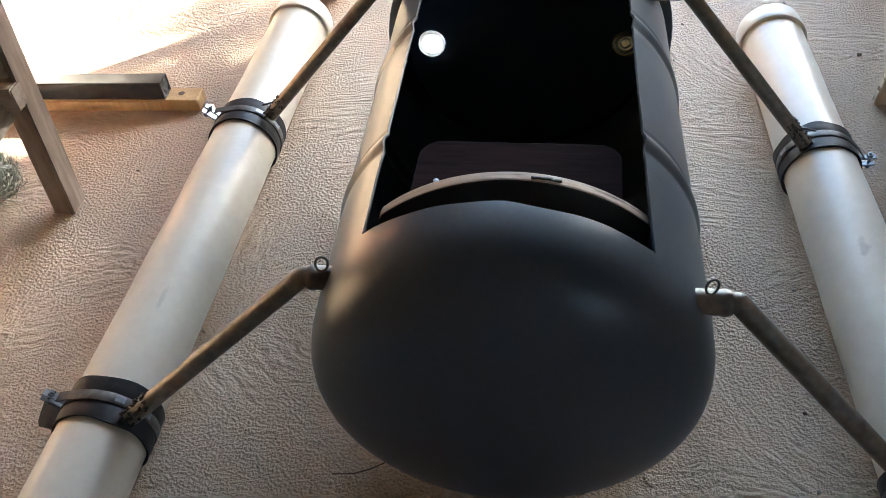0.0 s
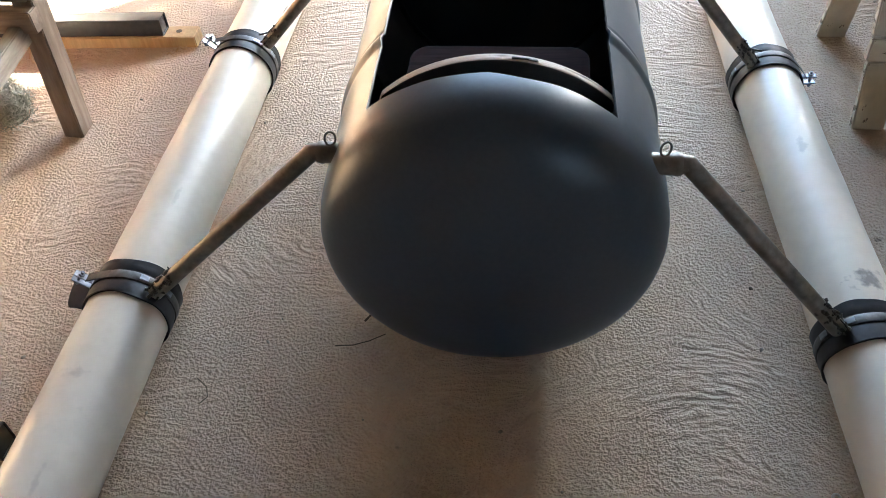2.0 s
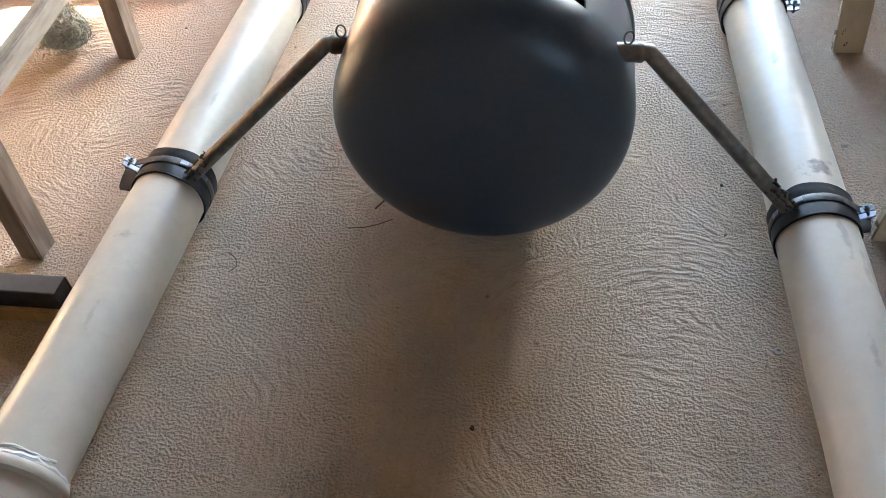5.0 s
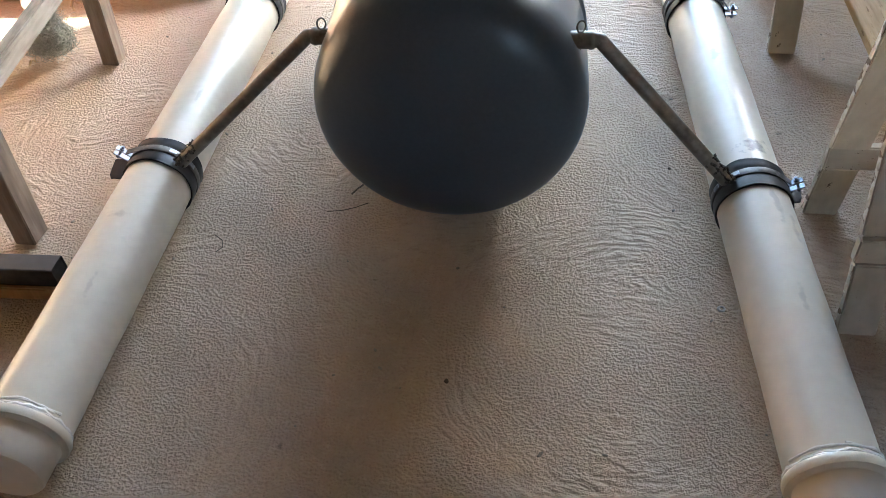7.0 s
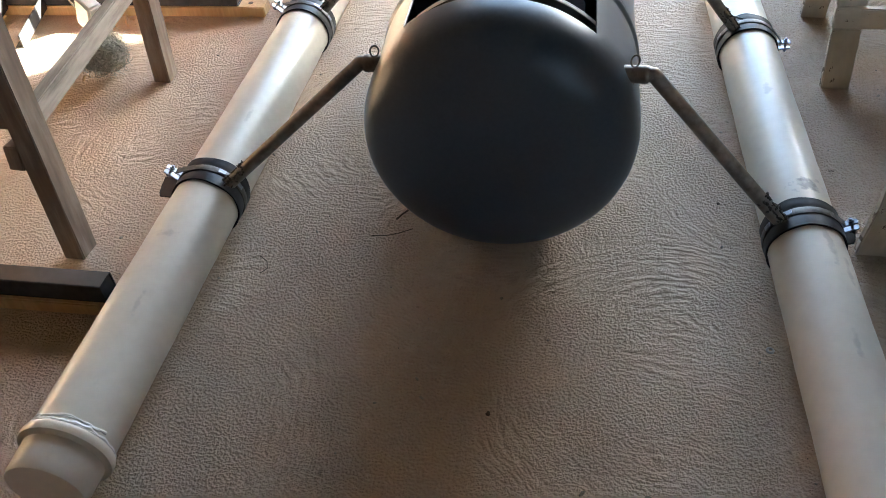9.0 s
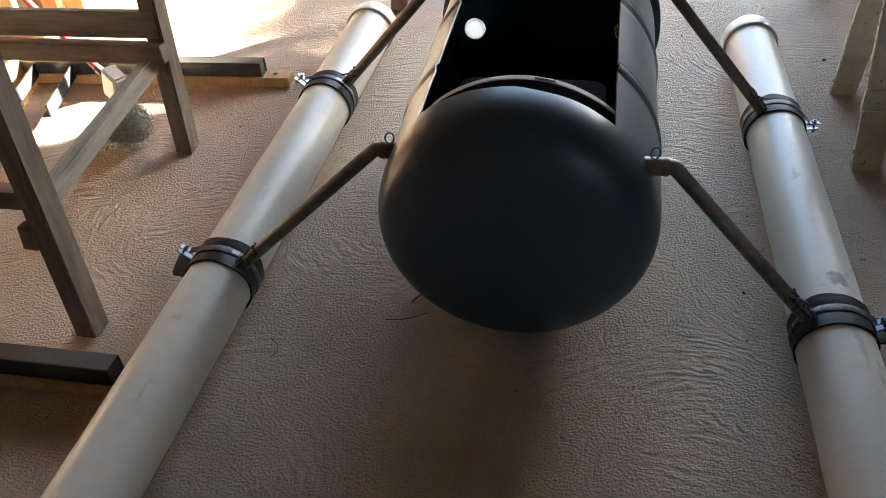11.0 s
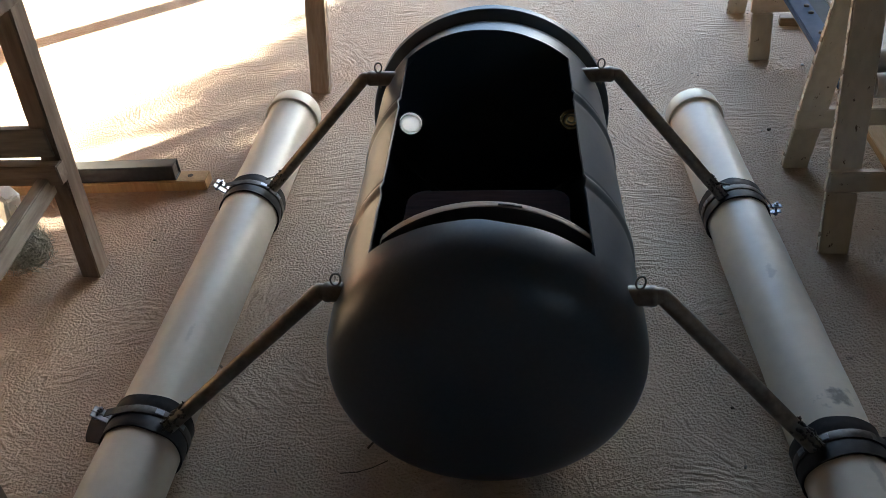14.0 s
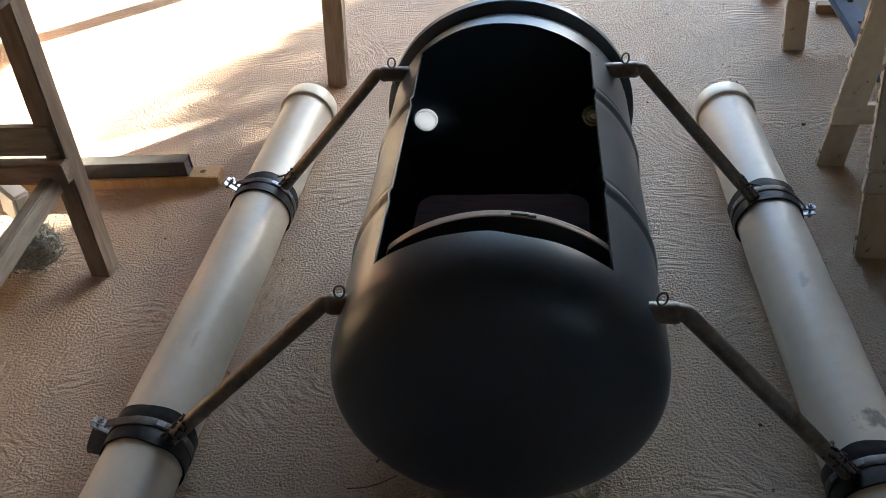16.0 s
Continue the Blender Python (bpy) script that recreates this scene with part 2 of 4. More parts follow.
M_BRISTLE = surface("grey_green_fibre", (0.27, 0.27, 0.22), (0.50, 0.49, 0.42), (0.6, 0.8), bump=0.0)
M_BLUE = surface("slate_blue_paint", (0.045, 0.070, 0.125), (0.075, 0.105, 0.17), (0.6, 0.8), grain=30, bump=0.15, specular=0.12,
                 third=(0.2, 0.17, 0.13), third_scale=14, third_edge=(0.66, 0.72))
M_SLATE = surface("dark_slate_paint", (0.035, 0.042, 0.052), (0.06, 0.07, 0.08), (0.6, 0.8), grain=30, bump=0.15, specular=0.15)
M_BROWNBLOCK = surface("brown_offcut", (0.20, 0.125, 0.07), (0.30, 0.20, 0.12), (0.6, 0.8), grain=30, blotch=8, stretch=(0.5, 4, 4), bump=0.2)
M_SHAVING = surface("pale_wood_shaving", (0.50, 0.36, 0.22), (0.64, 0.49, 0.33), (0.6, 0.8), grain=40, bump=0.1)
M_TWIG = surface("dry_twig", (0.06, 0.045, 0.03), (0.12, 0.09, 0.06), (0.7, 0.9), bump=0.2)
M_CRUMB = surface("stone_crumbs", (0.10, 0.08, 0.06), (0.5, 0.45, 0.38), (0.7, 0.9), grain=40, blotch=4, bump=0.0)
M_LEAF = surface("leaves", (0.035, 0.07, 0.02), (0.07, 0.12, 0.035), (0.5, 0.7), bump=0.0)


def translucent_plastic(name, colour, share):
    m, nodes, links, bsdf = material(name)
    glow = nodes.new("ShaderNodeBsdfTranslucent")
    glow.inputs["Color"].default_value = (*colour, 1)
    mix = nodes.new("ShaderNodeMixShader")
    mix.inputs[0].default_value = share
    bsdf.inputs["Base Color"].default_value = (*colour, 1)
    bsdf.inputs["Roughness"].default_value = 0.3
    links.new(bsdf.outputs[0], mix.inputs[1])
    links.new(glow.outputs[0], mix.inputs[2])
    links.new(mix.outputs[0], nodes["Material Output"].inputs["Surface"])
    return m


M_CAP = translucent_plastic("translucent_white_plastic", (0.9, 0.9, 0.88), 0.88)
M_BRASS = translucent_plastic("yellowed_translucent_plastic", (0.10, 0.07, 0.03), 0.36)


def smudge(mat, spots):
    """A copy of a material with dark rubbed marks at given places on the thing."""
    m = mat.copy()
    nodes, links = m.node_tree.nodes, m.node_tree.links
    bsdf = nodes["Principled BSDF"]
    coord = nodes.new("ShaderNodeTexCoord")
    ragged = nodes.new("ShaderNodeTexNoise")
    ragged.inputs["Scale"].default_value = 55.0
    ragged.inputs["Detail"].default_value = 5.0
    links.new(coord.outputs["Object"], ragged.inputs["Vector"])
    colour = bsdf.inputs["Base Color"].links[0].from_socket
    for centre, size, strength in spots:
        local = nodes.new("ShaderNodeVectorMath")
        local.operation = "SUBTRACT"
        local.inputs[1].default_value = centre
        links.new(coord.outputs["Object"], local.inputs[0])
        scaled = nodes.new("ShaderNodeVectorMath")
        scaled.operation = "DIVIDE"
        scaled.inputs[1].default_value = size
        links.new(local.outputs[0], scaled.inputs[0])
        far = nodes.new("ShaderNodeVectorMath")
        far.operation = "LENGTH"
        links.new(scaled.outputs[0], far.inputs[0])
        torn = nodes.new("ShaderNodeMath")
        torn.operation = "MULTIPLY_ADD"
        torn.inputs[1].default_value = 2.4
        links.new(ragged.outputs["Fac"], torn.inputs[0])
        links.new(far.outputs["Value"], torn.inputs[2])
        edge = nodes.new("ShaderNodeMapRange")
        edge.inputs["From Min"].default_value, edge.inputs["From Max"].default_value = 1.5, 2.1
        edge.inputs["To Min"].default_value, edge.inputs["To Max"].default_value = strength, 0.0
        links.new(torn.outputs[0], edge.inputs["Value"])
        mix = nodes.new("ShaderNodeMix")
        mix.data_type = "RGBA"
        mix.inputs[7].default_value = (0.16, 0.15, 0.14, 1)
        links.new(edge.outputs["Result"], mix.inputs["Factor"])
        links.new(colour, mix.inputs[6])
        colour = mix.outputs[2]
    links.new(colour, bsdf.inputs["Base Color"])
    return m


def chipped_edges(mat, half):
    """A copy of a paint whose long edges are knocked down to brown wood and pale primer."""
    m = mat.copy()
    nodes, links = m.node_tree.nodes, m.node_tree.links
    bsdf = nodes["Principled BSDF"]
    coord = nodes.new("ShaderNodeTexCoord")
    xyz = nodes.new("ShaderNodeSeparateXYZ")
    links.new(coord.outputs["Object"], xyz.inputs[0])
    away = nodes.new("ShaderNodeMath")
    away.operation = "ABSOLUTE"
    links.new(xyz.outputs["X"], away.inputs[0])
    rag = nodes.new("ShaderNodeTexNoise")
    rag.inputs["Scale"].default_value = 48.0
    rag.inputs["Detail"].default_value = 4.0
    links.new(coord.outputs["Object"], rag.inputs["Vector"])
    reach = nodes.new("ShaderNodeMath")
    reach.operation = "MULTIPLY_ADD"
    reach.inputs[1].default_value = 0.014
    links.new(rag.outputs["Fac"], reach.inputs[0])
    links.new(away.outputs[0], reach.inputs[2])
    mask = nodes.new("ShaderNodeMapRange")
    mask.inputs["From Min"].default_value, mask.inputs["From Max"].default_value = half + 0.0072, half + 0.0080
    links.new(reach.outputs[0], mask.inputs["Value"])
    kind = nodes.new("ShaderNodeTexNoise")
    kind.inputs["Scale"].default_value = 26.0
    links.new(coord.outputs["Object"], kind.inputs["Vector"])
    split = nodes.new("ShaderNodeMapRange")
    split.inputs["From Min"].default_value, split.inputs["From Max"].default_value = 0.50, 0.54
    links.new(kind.outputs["Fac"], split.inputs["Value"])
    bare = nodes.new("ShaderNodeMix")
    bare.data_type = "RGBA"
    bare.inputs[6].default_value = (0.72, 0.67, 0.57, 1)
    bare.inputs[7].default_value = (0.17, 0.11, 0.065, 1)
    links.new(split.outputs["Result"], bare.inputs["Factor"])
    mix = nodes.new("ShaderNodeMix")
    mix.data_type = "RGBA"
    links.new(mask.outputs["Result"], mix.inputs["Factor"])
    links.new(bsdf.inputs["Base Color"].links[0].from_socket, mix.inputs[6])
    links.new(bare.outputs[2], mix.inputs[7])
    links.new(mix.outputs[2], bsdf.inputs["Base Color"])
    return m


M_PAINT_EDGE = chipped_edges(M_PAINT, 0.0375)
# lighter copy of the pvc: brightness the right float lacked, put into colour
M_PVC_LIT = surface("lightened_white_pvc", (0.70, 0.645, 0.545), (0.77, 0.715, 0.61), (0.30, 0.38), grain=35, blotch=4, bump=0.03, depth=0.001,
                     third=(0.56, 0.52, 0.44), third_scale=7, third_edge=(0.66, 0.95))
M_PVC_RUBBED = smudge(M_PVC_LIT, [((0.012, 0.778, 0.07), (0.034, 0.030, 0.05), 0.75), ((0.02, 0.60, 0.07), (0.010, 0.07, 0.05), 0.3), ((0.045, 0.52, 0.06), (0.009, 0.05, 0.05), 0.3),
                              ((0.010, 0.33, 0.07), (0.008, 0.04, 0.05), 0.25), ((-0.01, 1.15, 0.07), (0.012, 0.03, 0.05), 0.3)])
M_PVC_WORN = smudge(M_PVC, [((0.0, 0.50, 0.075), (0.030, 0.012, 0.05), 0.25), ((0.03, 0.95, 0.07), (0.006, 0.05, 0.05), 0.2), ((0.025, 0.30, 0.07), (0.006, 0.05, 0.05), 0.2)])


# ------------------------------------------------------------------ mesh helpers
def part(name, bm, mat, parent=None, label="", smooth=False, m=None):
    me = bpy.data.meshes.new(name)
    bm.normal_update()
    bm.to_mesh(me)
    bm.free()
    me.materials.append(mat)
    if smooth:
        me.polygons.foreach_set("use_smooth", [True] * len(me.polygons))
        me.set_sharp_from_angle(angle=radians(35))
    ob = new(name, me)
    if parent:
        ob.parent = parent
    if m is not None:
        ob.matrix_basis = m
    if label:
        tagged(ob, label)
    return ob


def thing(name, label, category, at=(0, 0, 0), rz=0, group="", kind=""):
    ob = new(name)
    ob.matrix_basis = pose(*at, 0, 0, rz)
    return tagged(ob, label, category, group, kind)


def block(sx, sy, sz, bevel=0.002, at=(0, 0, 0), rough=0.0, cuts=0):
    """A box with worn edges, centred on at."""
    bm = bmesh.new()
    bmesh.ops.create_cube(bm, size=1)
    bmesh.ops.scale(bm, vec=(sx, sy, sz), verts=bm.verts)
    if cuts:
        longest = max((sx, 0), (sy, 1), (sz, 2))[1]
        edges = [e for e in bm.edges if abs((e.verts[0].co - e.verts[1].co)[longest]) > 1e-6]
        bmesh.ops.subdivide_edges(bm, edges=edges, cuts=cuts)
    if bevel:
        sharp = [e for e in bm.edges if e.calc_face_angle(0) > 0.5]
        bmesh.ops.bevel(bm, geom=sharp, offset=bevel, segments=2, affect="EDGES")
    if rough:
        for v in bm.verts:
            v.co += Vector((random.uniform(-1, 1), random.uniform(-1, 1), random.uniform(-1, 1))) * rough
    bmesh.ops.translate(bm, vec=at, verts=bm.verts)
    return bm


def turned(profile, seg=64, closed=False):
    """A lathe about the y axis: profile of (y, radius)."""
    bm = bmesh.new()
    rings = []
    for y, r in profile:
        if r < 1e-5:
            rings.append([bm.verts.new((0, y, 0))])
        else:
            rings.append([bm.verts.new((r * math.sin(2 * math.pi * k / seg), y, r * math.cos(2 * math.pi * k / seg))) for k in range(seg)])
    pairs = list(zip(rings, rings[1:])) + ([(rings[-1], rings[0])] if closed else [])
    for a, b in pairs:
        for k in range(seg):
            j = (k + 1) % seg
            if len(a) == 1 and len(b) == 1:
                continue
            if len(a) == 1:
                bm.faces.new((a[0], b[k], b[j]))
            elif len(b) == 1:
                bm.faces.new((a[k], b[0], a[j]))
            else:
                bm.faces.new((a[k], b[k], b[j], a[j]))
    bmesh.ops.recalc_face_normals(bm, faces=bm.faces)
    return bm


def swept(points, radius, seg=14, closed=False, bm=None):
    """A round bar along points; radius a number or one for each point."""
    bm = bm or bmesh.new()
    pts = [Vector(p) for p in points]
    n = len(pts)
    radii = radius if isinstance(radius, (list, tuple)) else [radius] * n
    ways = [((pts[(i + 1) % n] if closed else pts[min(i + 1, n - 1)]) - (pts[i - 1] if closed else pts[max(i - 1, 0)])).normalized() for i in range(n)]
    side = ways[0].orthogonal().normalized()
    rings = []
    for p, w, r in zip(pts, ways, radii):
        side = (side - w * side.dot(w)).normalized()
        up = w.cross(side)
        rings.append([bm.verts.new(p + r * (math.cos(2 * math.pi * k / seg) * side + math.sin(2 * math.pi * k / seg) * up)) for k in range(seg)])
    for a, b in list(zip(rings, rings[1:])) + ([(rings[-1], rings[0])] if closed else []):
        for k in range(seg):
            bm.faces.new((a[k], a[(k + 1) % seg], b[(k + 1) % seg], b[k]))
    if not closed:
        bm.faces.new(rings[0][::-1])
        bm.faces.new(rings[-1])
    return bm


def beam(name, a, b, width, depth, mat, parent, label="", bevel=0.003, side=(1, 0, 0), cuts=4, rough=0.0007):
    """A board from a to b: width along side, depth across it."""
    a, b = Vector(a), Vector(b)
    z = (b - a).normalized()
    x = (Vector(side) - z * z.dot(Vector(side))).normalized()
    y = z.cross(x)
    m = Matrix((x, y, z)).transposed().to_4x4()
    m.translation = (a + b) / 2
    return part(name, block(width, depth, (b - a).length, bevel, cuts=cuts, rough=rough), mat, parent, label, m=m)


# ------------------------------------------------------------------ structure
bm = bmesh.new()
bmesh.ops.create_grid(bm, x_segments=40, y_segments=40, size=150)
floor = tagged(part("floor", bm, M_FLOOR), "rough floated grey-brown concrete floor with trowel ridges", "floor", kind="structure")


def slab(name, lo, hi, mat, label, category):
    at = [(p + q) / 2 for p, q in zip(lo, hi)]
    return tagged(part(name, block(*[q - p for p, q in zip(lo, hi)], bevel=0.004, at=at), mat), label, category, kind="structure")


# roof and walls are out of view, placed to shape the daylight
slab("ceiling", (-4.4, -4.2, 2.55), (3.95, 2.9, 2.65), M_ROOF, "unseen dark weathered board roof over the open shed", "ceiling")
# two added slabs leave a narrow strip of sky between them
slab("ceiling_eaves", (-4.4, 2.9, 2.55), (-1.0, 3.9, 2.65), M_ROOF, "unseen dark boards that narrow the sky opening", "ceiling")
slab("ceiling_corner", (0.8, 2.9, 2.55), (3.95, 3.9, 2.65), M_ROOF, "unseen dark boards that narrow the sky opening", "ceiling")
# the back wall is unseen; its opening is added so sky light fills the drum's near face
slab("wall_south", (-4.2, -4.2, 0), (3.95, -4.05, 1.3), M_TARRED, "unseen dark brown timber wall below the added back opening", "wall")
slab("wall_south_lintel", (-4.2, -4.2, 2.25), (3.95, -4.05, 2.55), M_TARRED, "unseen dark brown timber wall above the added back opening", "wall")
slab("wall_south_west", (-4.2, -4.2, 1.3), (2.7, -4.05, 2.25), M_TARRED, "unseen dark brown timber wall beside the added back opening", "wall")
slab("wall_south_east", (3.6, -4.2, 1.3), (3.95, -4.05, 2.25), M_TARRED, "unseen dark brown timber wall beside the added back opening", "wall")
# added walls, never in view: they cut off sun and sky light
slab("wall_east", (3.95, -4.2, 0), (4.1, 4.80, 3.5), M_TARRED, "unseen dark brown timber side wall placed to block daylight", "wall")
slab("wall_yard", (3.96, 4.80, 0), (4.09, 6.6, 2.50), M_TARRED, "unseen lower dark timber wall placed to block the sun", "wall")
slab("wall_yard_far", (3.96, 6.6, 0), (4.09, 16.0, 2.25), M_TARRED, "low far end of the unseen sun-blocking timber wall", "wall")
slab("wall_west", (-4.4, -4.2, 0), (-4.2, 4.05, 2.55), M_TARRED, "unseen dark brown timber side wall placed to block daylight", "wall")
slab("wall_north", (-4.2, 3.9, 0), (-1.2, 4.05, 2.55), M_TARRED, "unseen dark brown timber wall that narrows the sky opening", "wall")
slab("wall_north_east", (2.8, 3.9, 0), (3.95, 4.05, 2.55), M_TARRED, "unseen dark brown timber wall that narrows the sky opening", "wall")


def dapple_leaves():
    """Dense unseen leaves on the added wall's top, lower towards its free end, to dapple the sun patch's edge."""
    rng = random.Random(3)
    verts, faces = [], []
    for _ in range(6000):
        y = rng.uniform(4.86, 6.6)
        top = 2.73 if y < 5.75 else 2.73 - 0.24 * (y - 5.75) / 0.45
        top += 0.08 * noise.noise((y * 5, 0, 0)) + 0.12 * noise.noise((y * 24, 3, 0))
        z = 2.36 + (top - 2.36) * rng.random() ** 0.7
        p = Vector((4.02 + rng.gauss(0, 0.05), y, z))
        u = Vector((rng.gauss(0, 1), rng.gauss(0, 1), rng.gauss(0, 1))).normalized()
        w = u.orthogonal().normalized()
        n = len(verts)
        q = rng.uniform(0.02, 0.045)
        verts += [p - u * q, p + w * q * 0.5, p + u * q, p - w * q * 0.5]
        faces.append((n, n + 1, n + 2, n + 3))
    for _ in range(90):
        y = rng.uniform(4.86, 6.6)
        c = Vector((4.02 + rng.gauss(0, 0.06), y, (2.73 if y < 5.75 else 2.73 - 0.24 * (y - 5.75) / 0.45) + rng.uniform(-0.02, 0.15)))
        for _ in range(rng.randint(6, 16)):
            p = c + Vector((rng.gauss(0, 0.03), rng.gauss(0, 0.028), rng.gauss(0, 0.03)))
            u = Vector((rng.gauss(0, 1), rng.gauss(0, 1), rng.gauss(0, 1))).normalized()
            w = u.orthogonal().normalized()
            n, q = len(verts), rng.uniform(0.02, 0.04)
            verts += [p - u * q, p + w * q * 0.5, p + u * q, p - w * q * 0.5]
            faces.append((n, n + 1, n + 2, n + 3))
    me = bpy.data.meshes.new("creeper")
    me.from_pydata(verts, [], faces)
    me.materials.append(M_LEAF)
    return tagged(new("creeper", me), "unseen leafy green creeper added to dapple the sun patch edge", "creeper", kind="stuff")


dapple_leaves()

# ------------------------------------------------------------------ the outrigger boat
boat = thing("outrigger_boat", "homemade boat of a cut black drum between two white pipe floats", "boat", (-0.001, 0, 0), 2.0)
R, ZC = 0.294, 0.296
CUT_A, CUT_N, CUT_F = radians(41.9), 0.030, 0.788


def drum_radius(y):
    r = R
    for rib in (0.236, 0.585):
        d = abs(y - rib)
        if d < 0.019:
            r += 0.0048 * math.cos(d / 0.019 * math.pi / 2) ** 1.2
        elif d < 0.030:
            r -= 0.0010
    return r


def drum_shell():
    nose = []
    for k in range(15):
        rr = R * math.sin(k / 14 * math.pi / 2) ** 0.8
        nose.append((0.02 - 0.155 * (1 - (rr / R) ** 3.1) ** (1 / 3.1), rr))
    ys = [CUT_N]
    y = CUT_N
    while y < CUT_F - 0.004:
        fine = min(abs(y - 0.236), abs(y - 0.585)) < 0.036
        y = min(y + (0.004 if fine else 0.02), CUT_F)
        ys.append(y)
    tail = [(0.825, R), (0.845, R - 0.002), (0.858, R - 0.010), (0.866, R - 0.014), (0.870, R + 0.010), (0.875, R + 0.017), (0.894, R + 0.018),
            (0.900, R + 0.013), (0.898, R - 0.010), (0.880, R - 0.016), (0.876, R - 0.03)]
    profile = nose + [(y, drum_radius(y)) for y in ys] + tail
    half = 17
    angles = [CUT_A * k / half for k in range(-half, half + 1)]
    rest = 72
    angles += [CUT_A + (2 * math.pi - 2 * CUT_A) * k / rest for k in range(1, rest)]
    n = len(angles)
    bm = bmesh.new()
    rings = []
    rng = random.Random(4)
    for y, r in profile:
        if r < 1e-5:
            rings.append([bm.verts.new((0, y, ZC))])
            continue
        ring = []
        for k, a in enumerate(angles):
            da, dy = 0.0, 0.0
            if CUT_N <= y <= CUT_F and k in (0, 2 * half):
                da = 0.004 * noise.noise((y * 9, k, 0.5)) + rng.uniform(-0.0012, 0.0012)
                if k:
                    da -= radians(0.4 + 0.9 * (CUT_F - y) / (CUT_F - CUT_N))
            if y in (CUT_N, CUT_F) and k <= 2 * half:
                dy = 0.003 * noise.noise((k * 0.2, y, 2.5)) - (0.1 * r * math.sin(a) if y == CUT_F else 0)
            if k <= 2 * half and a > 0:
                # the near cut runs askew, closer to the nose on this side
                dy -= (0.028 if y == CUT_N else 0.024 if abs(y - 0.02) < 1e-6 else 0) * a / CUT_A
            if k <= 2 * half and (y == CUT_N or abs(y - 0.02) < 1e-6):
                # and bows towards the nose in the middle
                dy -= (0.013 if y == CUT_N else 0.011) * math.cos(a / CUT_A * math.pi / 2)
            sag = 1 + 0.004 * noise.noise((y * 2.5, math.sin(a) * 1.2, math.cos(a) * 1.2))
            ring.append(bm.verts.new((r * sag * math.sin(a + da), y + dy, ZC + r * sag * math.cos(a + da))))
        rings.append(ring)
    for i, (a, b) in enumerate(zip(rings, rings[1:])):
        for k in range(n):
            j = (k + 1) % n
            ya, yb = profile[i][0], profile[i + 1][0]
            if k < 2 * half and ya >= CUT_N - 1e-6 and yb <= CUT_F + 1e-6 and i >= len(nose) - 1 and i + 1 < len(nose) + len(ys):
                continue
            if len(a) == 1:
                bm.faces.new((a[0], b[k], b[j]))
            elif len(b) == 1:
                bm.faces.new((a[k], b[0], a[j]))
            else:
                bm.faces.new((a[k], b[k], b[j], a[j]))
    for v in [v for v in bm.verts if not v.link_faces]:
        bm.verts.remove(v)
    bmesh.ops.recalc_face_normals(bm, faces=bm.faces)
    # wall thickness: an inner skin, and a rim wherever the skin has an open edge
    bm.normal_update()
    outer = bm.faces[:]
    rim = [e for e in bm.edges if len(e.link_faces) == 1]
    inner = {v: bm.verts.new(v.co - v.normal * 0.0038) for v in list(bm.verts)}
    for f in outer:
        bm.faces.new([inner[v] for v in reversed(f.verts)])
    for e in rim:
        a, b = e.verts
        bm.faces.new((a, b, inner[b], inner[a]))
    bmesh.ops.recalc_face_normals(bm, faces=bm.faces)
    return bm


hull = part("hull", drum_shell(), M_DRUM, boat, "black plastic drum with a rectangular opening cut in its top", smooth=True)


def far_head():
    """The flat end of the drum with two round holes."""
    bm = bmesh.new()
    edges = []
    for cx, cz, r, seg in ((0, ZC, R - 0.029, 96), (-0.214, 0.300, 0.0300, 32), (0.213, 0.294, 0.0290, 32)):
        ring = [bm.verts.new((cx + r * math.sin(2 * math.pi * k / seg), 0.874, cz + r * math.cos(2 * math.pi * k / seg))) for k in range(seg)]
        edges += [bm.edges.new((ring[k], ring[(k + 1) % seg])) for k in range(seg)]
    bmesh.ops.triangle_fill(bm, use_beauty=True, use_dissolve=False, edges=edges)
    return bm


head_plate = part("end_plate", far_head(), M_DRUM, hull, "flat black drum end with two plug holes")
thick = head_plate.modifiers.new("thickness", "SOLIDIFY")
thick.thickness = 0.004

# bulkhead: an arched plywood board behind the near edge of the opening
def arch_board():
    bm = bmesh.new()
    front, back = [], []
    for k in range(49):
        a = radians(-47 + 97 * k / 48)
        rr = 0.274 if abs(k - 24) < 22 else 0.274 - 0.004 * (abs(k - 24) - 21) ** 1.6
        p = Vector((rr * math.sin(a), 0, ZC + rr * math.cos(a)))
        front.append(bm.verts.new(p + Vector((0, 0.082, 0))))
        back.append(bm.verts.new(p + Vector((0, 0.101, 0))))
    for verts in (front, back):
        lo = [bm.verts.new((s * 0.19, verts[0].co.y, ZC - 0.12)) for s in (1, -1)]
        verts += lo
    bm.faces.new(front)
    bm.faces.new(back[::-1])
    for k in range(len(front)):
        j = (k + 1) % len(front)
        bm.faces.new((front[k], back[k], back[j], front[j]))
    bmesh.ops.recalc_face_normals(bm, faces=bm.faces)
    return bm


bulkhead = part("bulkhead", arch_board(), M_BLACKWOOD, hull, "arched plywood board with a bare worn top edge")
bulkhead.data.materials.append(M_PLYEDGE)
for f in bulkhead.data.polygons:
    if abs(f.normal.y) < 0.3 and f.normal.z > 0.3:
        f.material_index = 1
for lie, wide in ((9.5, 0.030), (13.5, 0.016)):
    a = radians(lie)
    part("split", block(wide, 0.0045, 0.003, 0.0008, rough=0.0006), M_BLACKWOOD, bulkhead, "dark split in the plywood edge",
         m=pose(0.2748 * math.sin(a), 0.0895, ZC + 0.2748 * math.cos(a), 0, lie, 3))
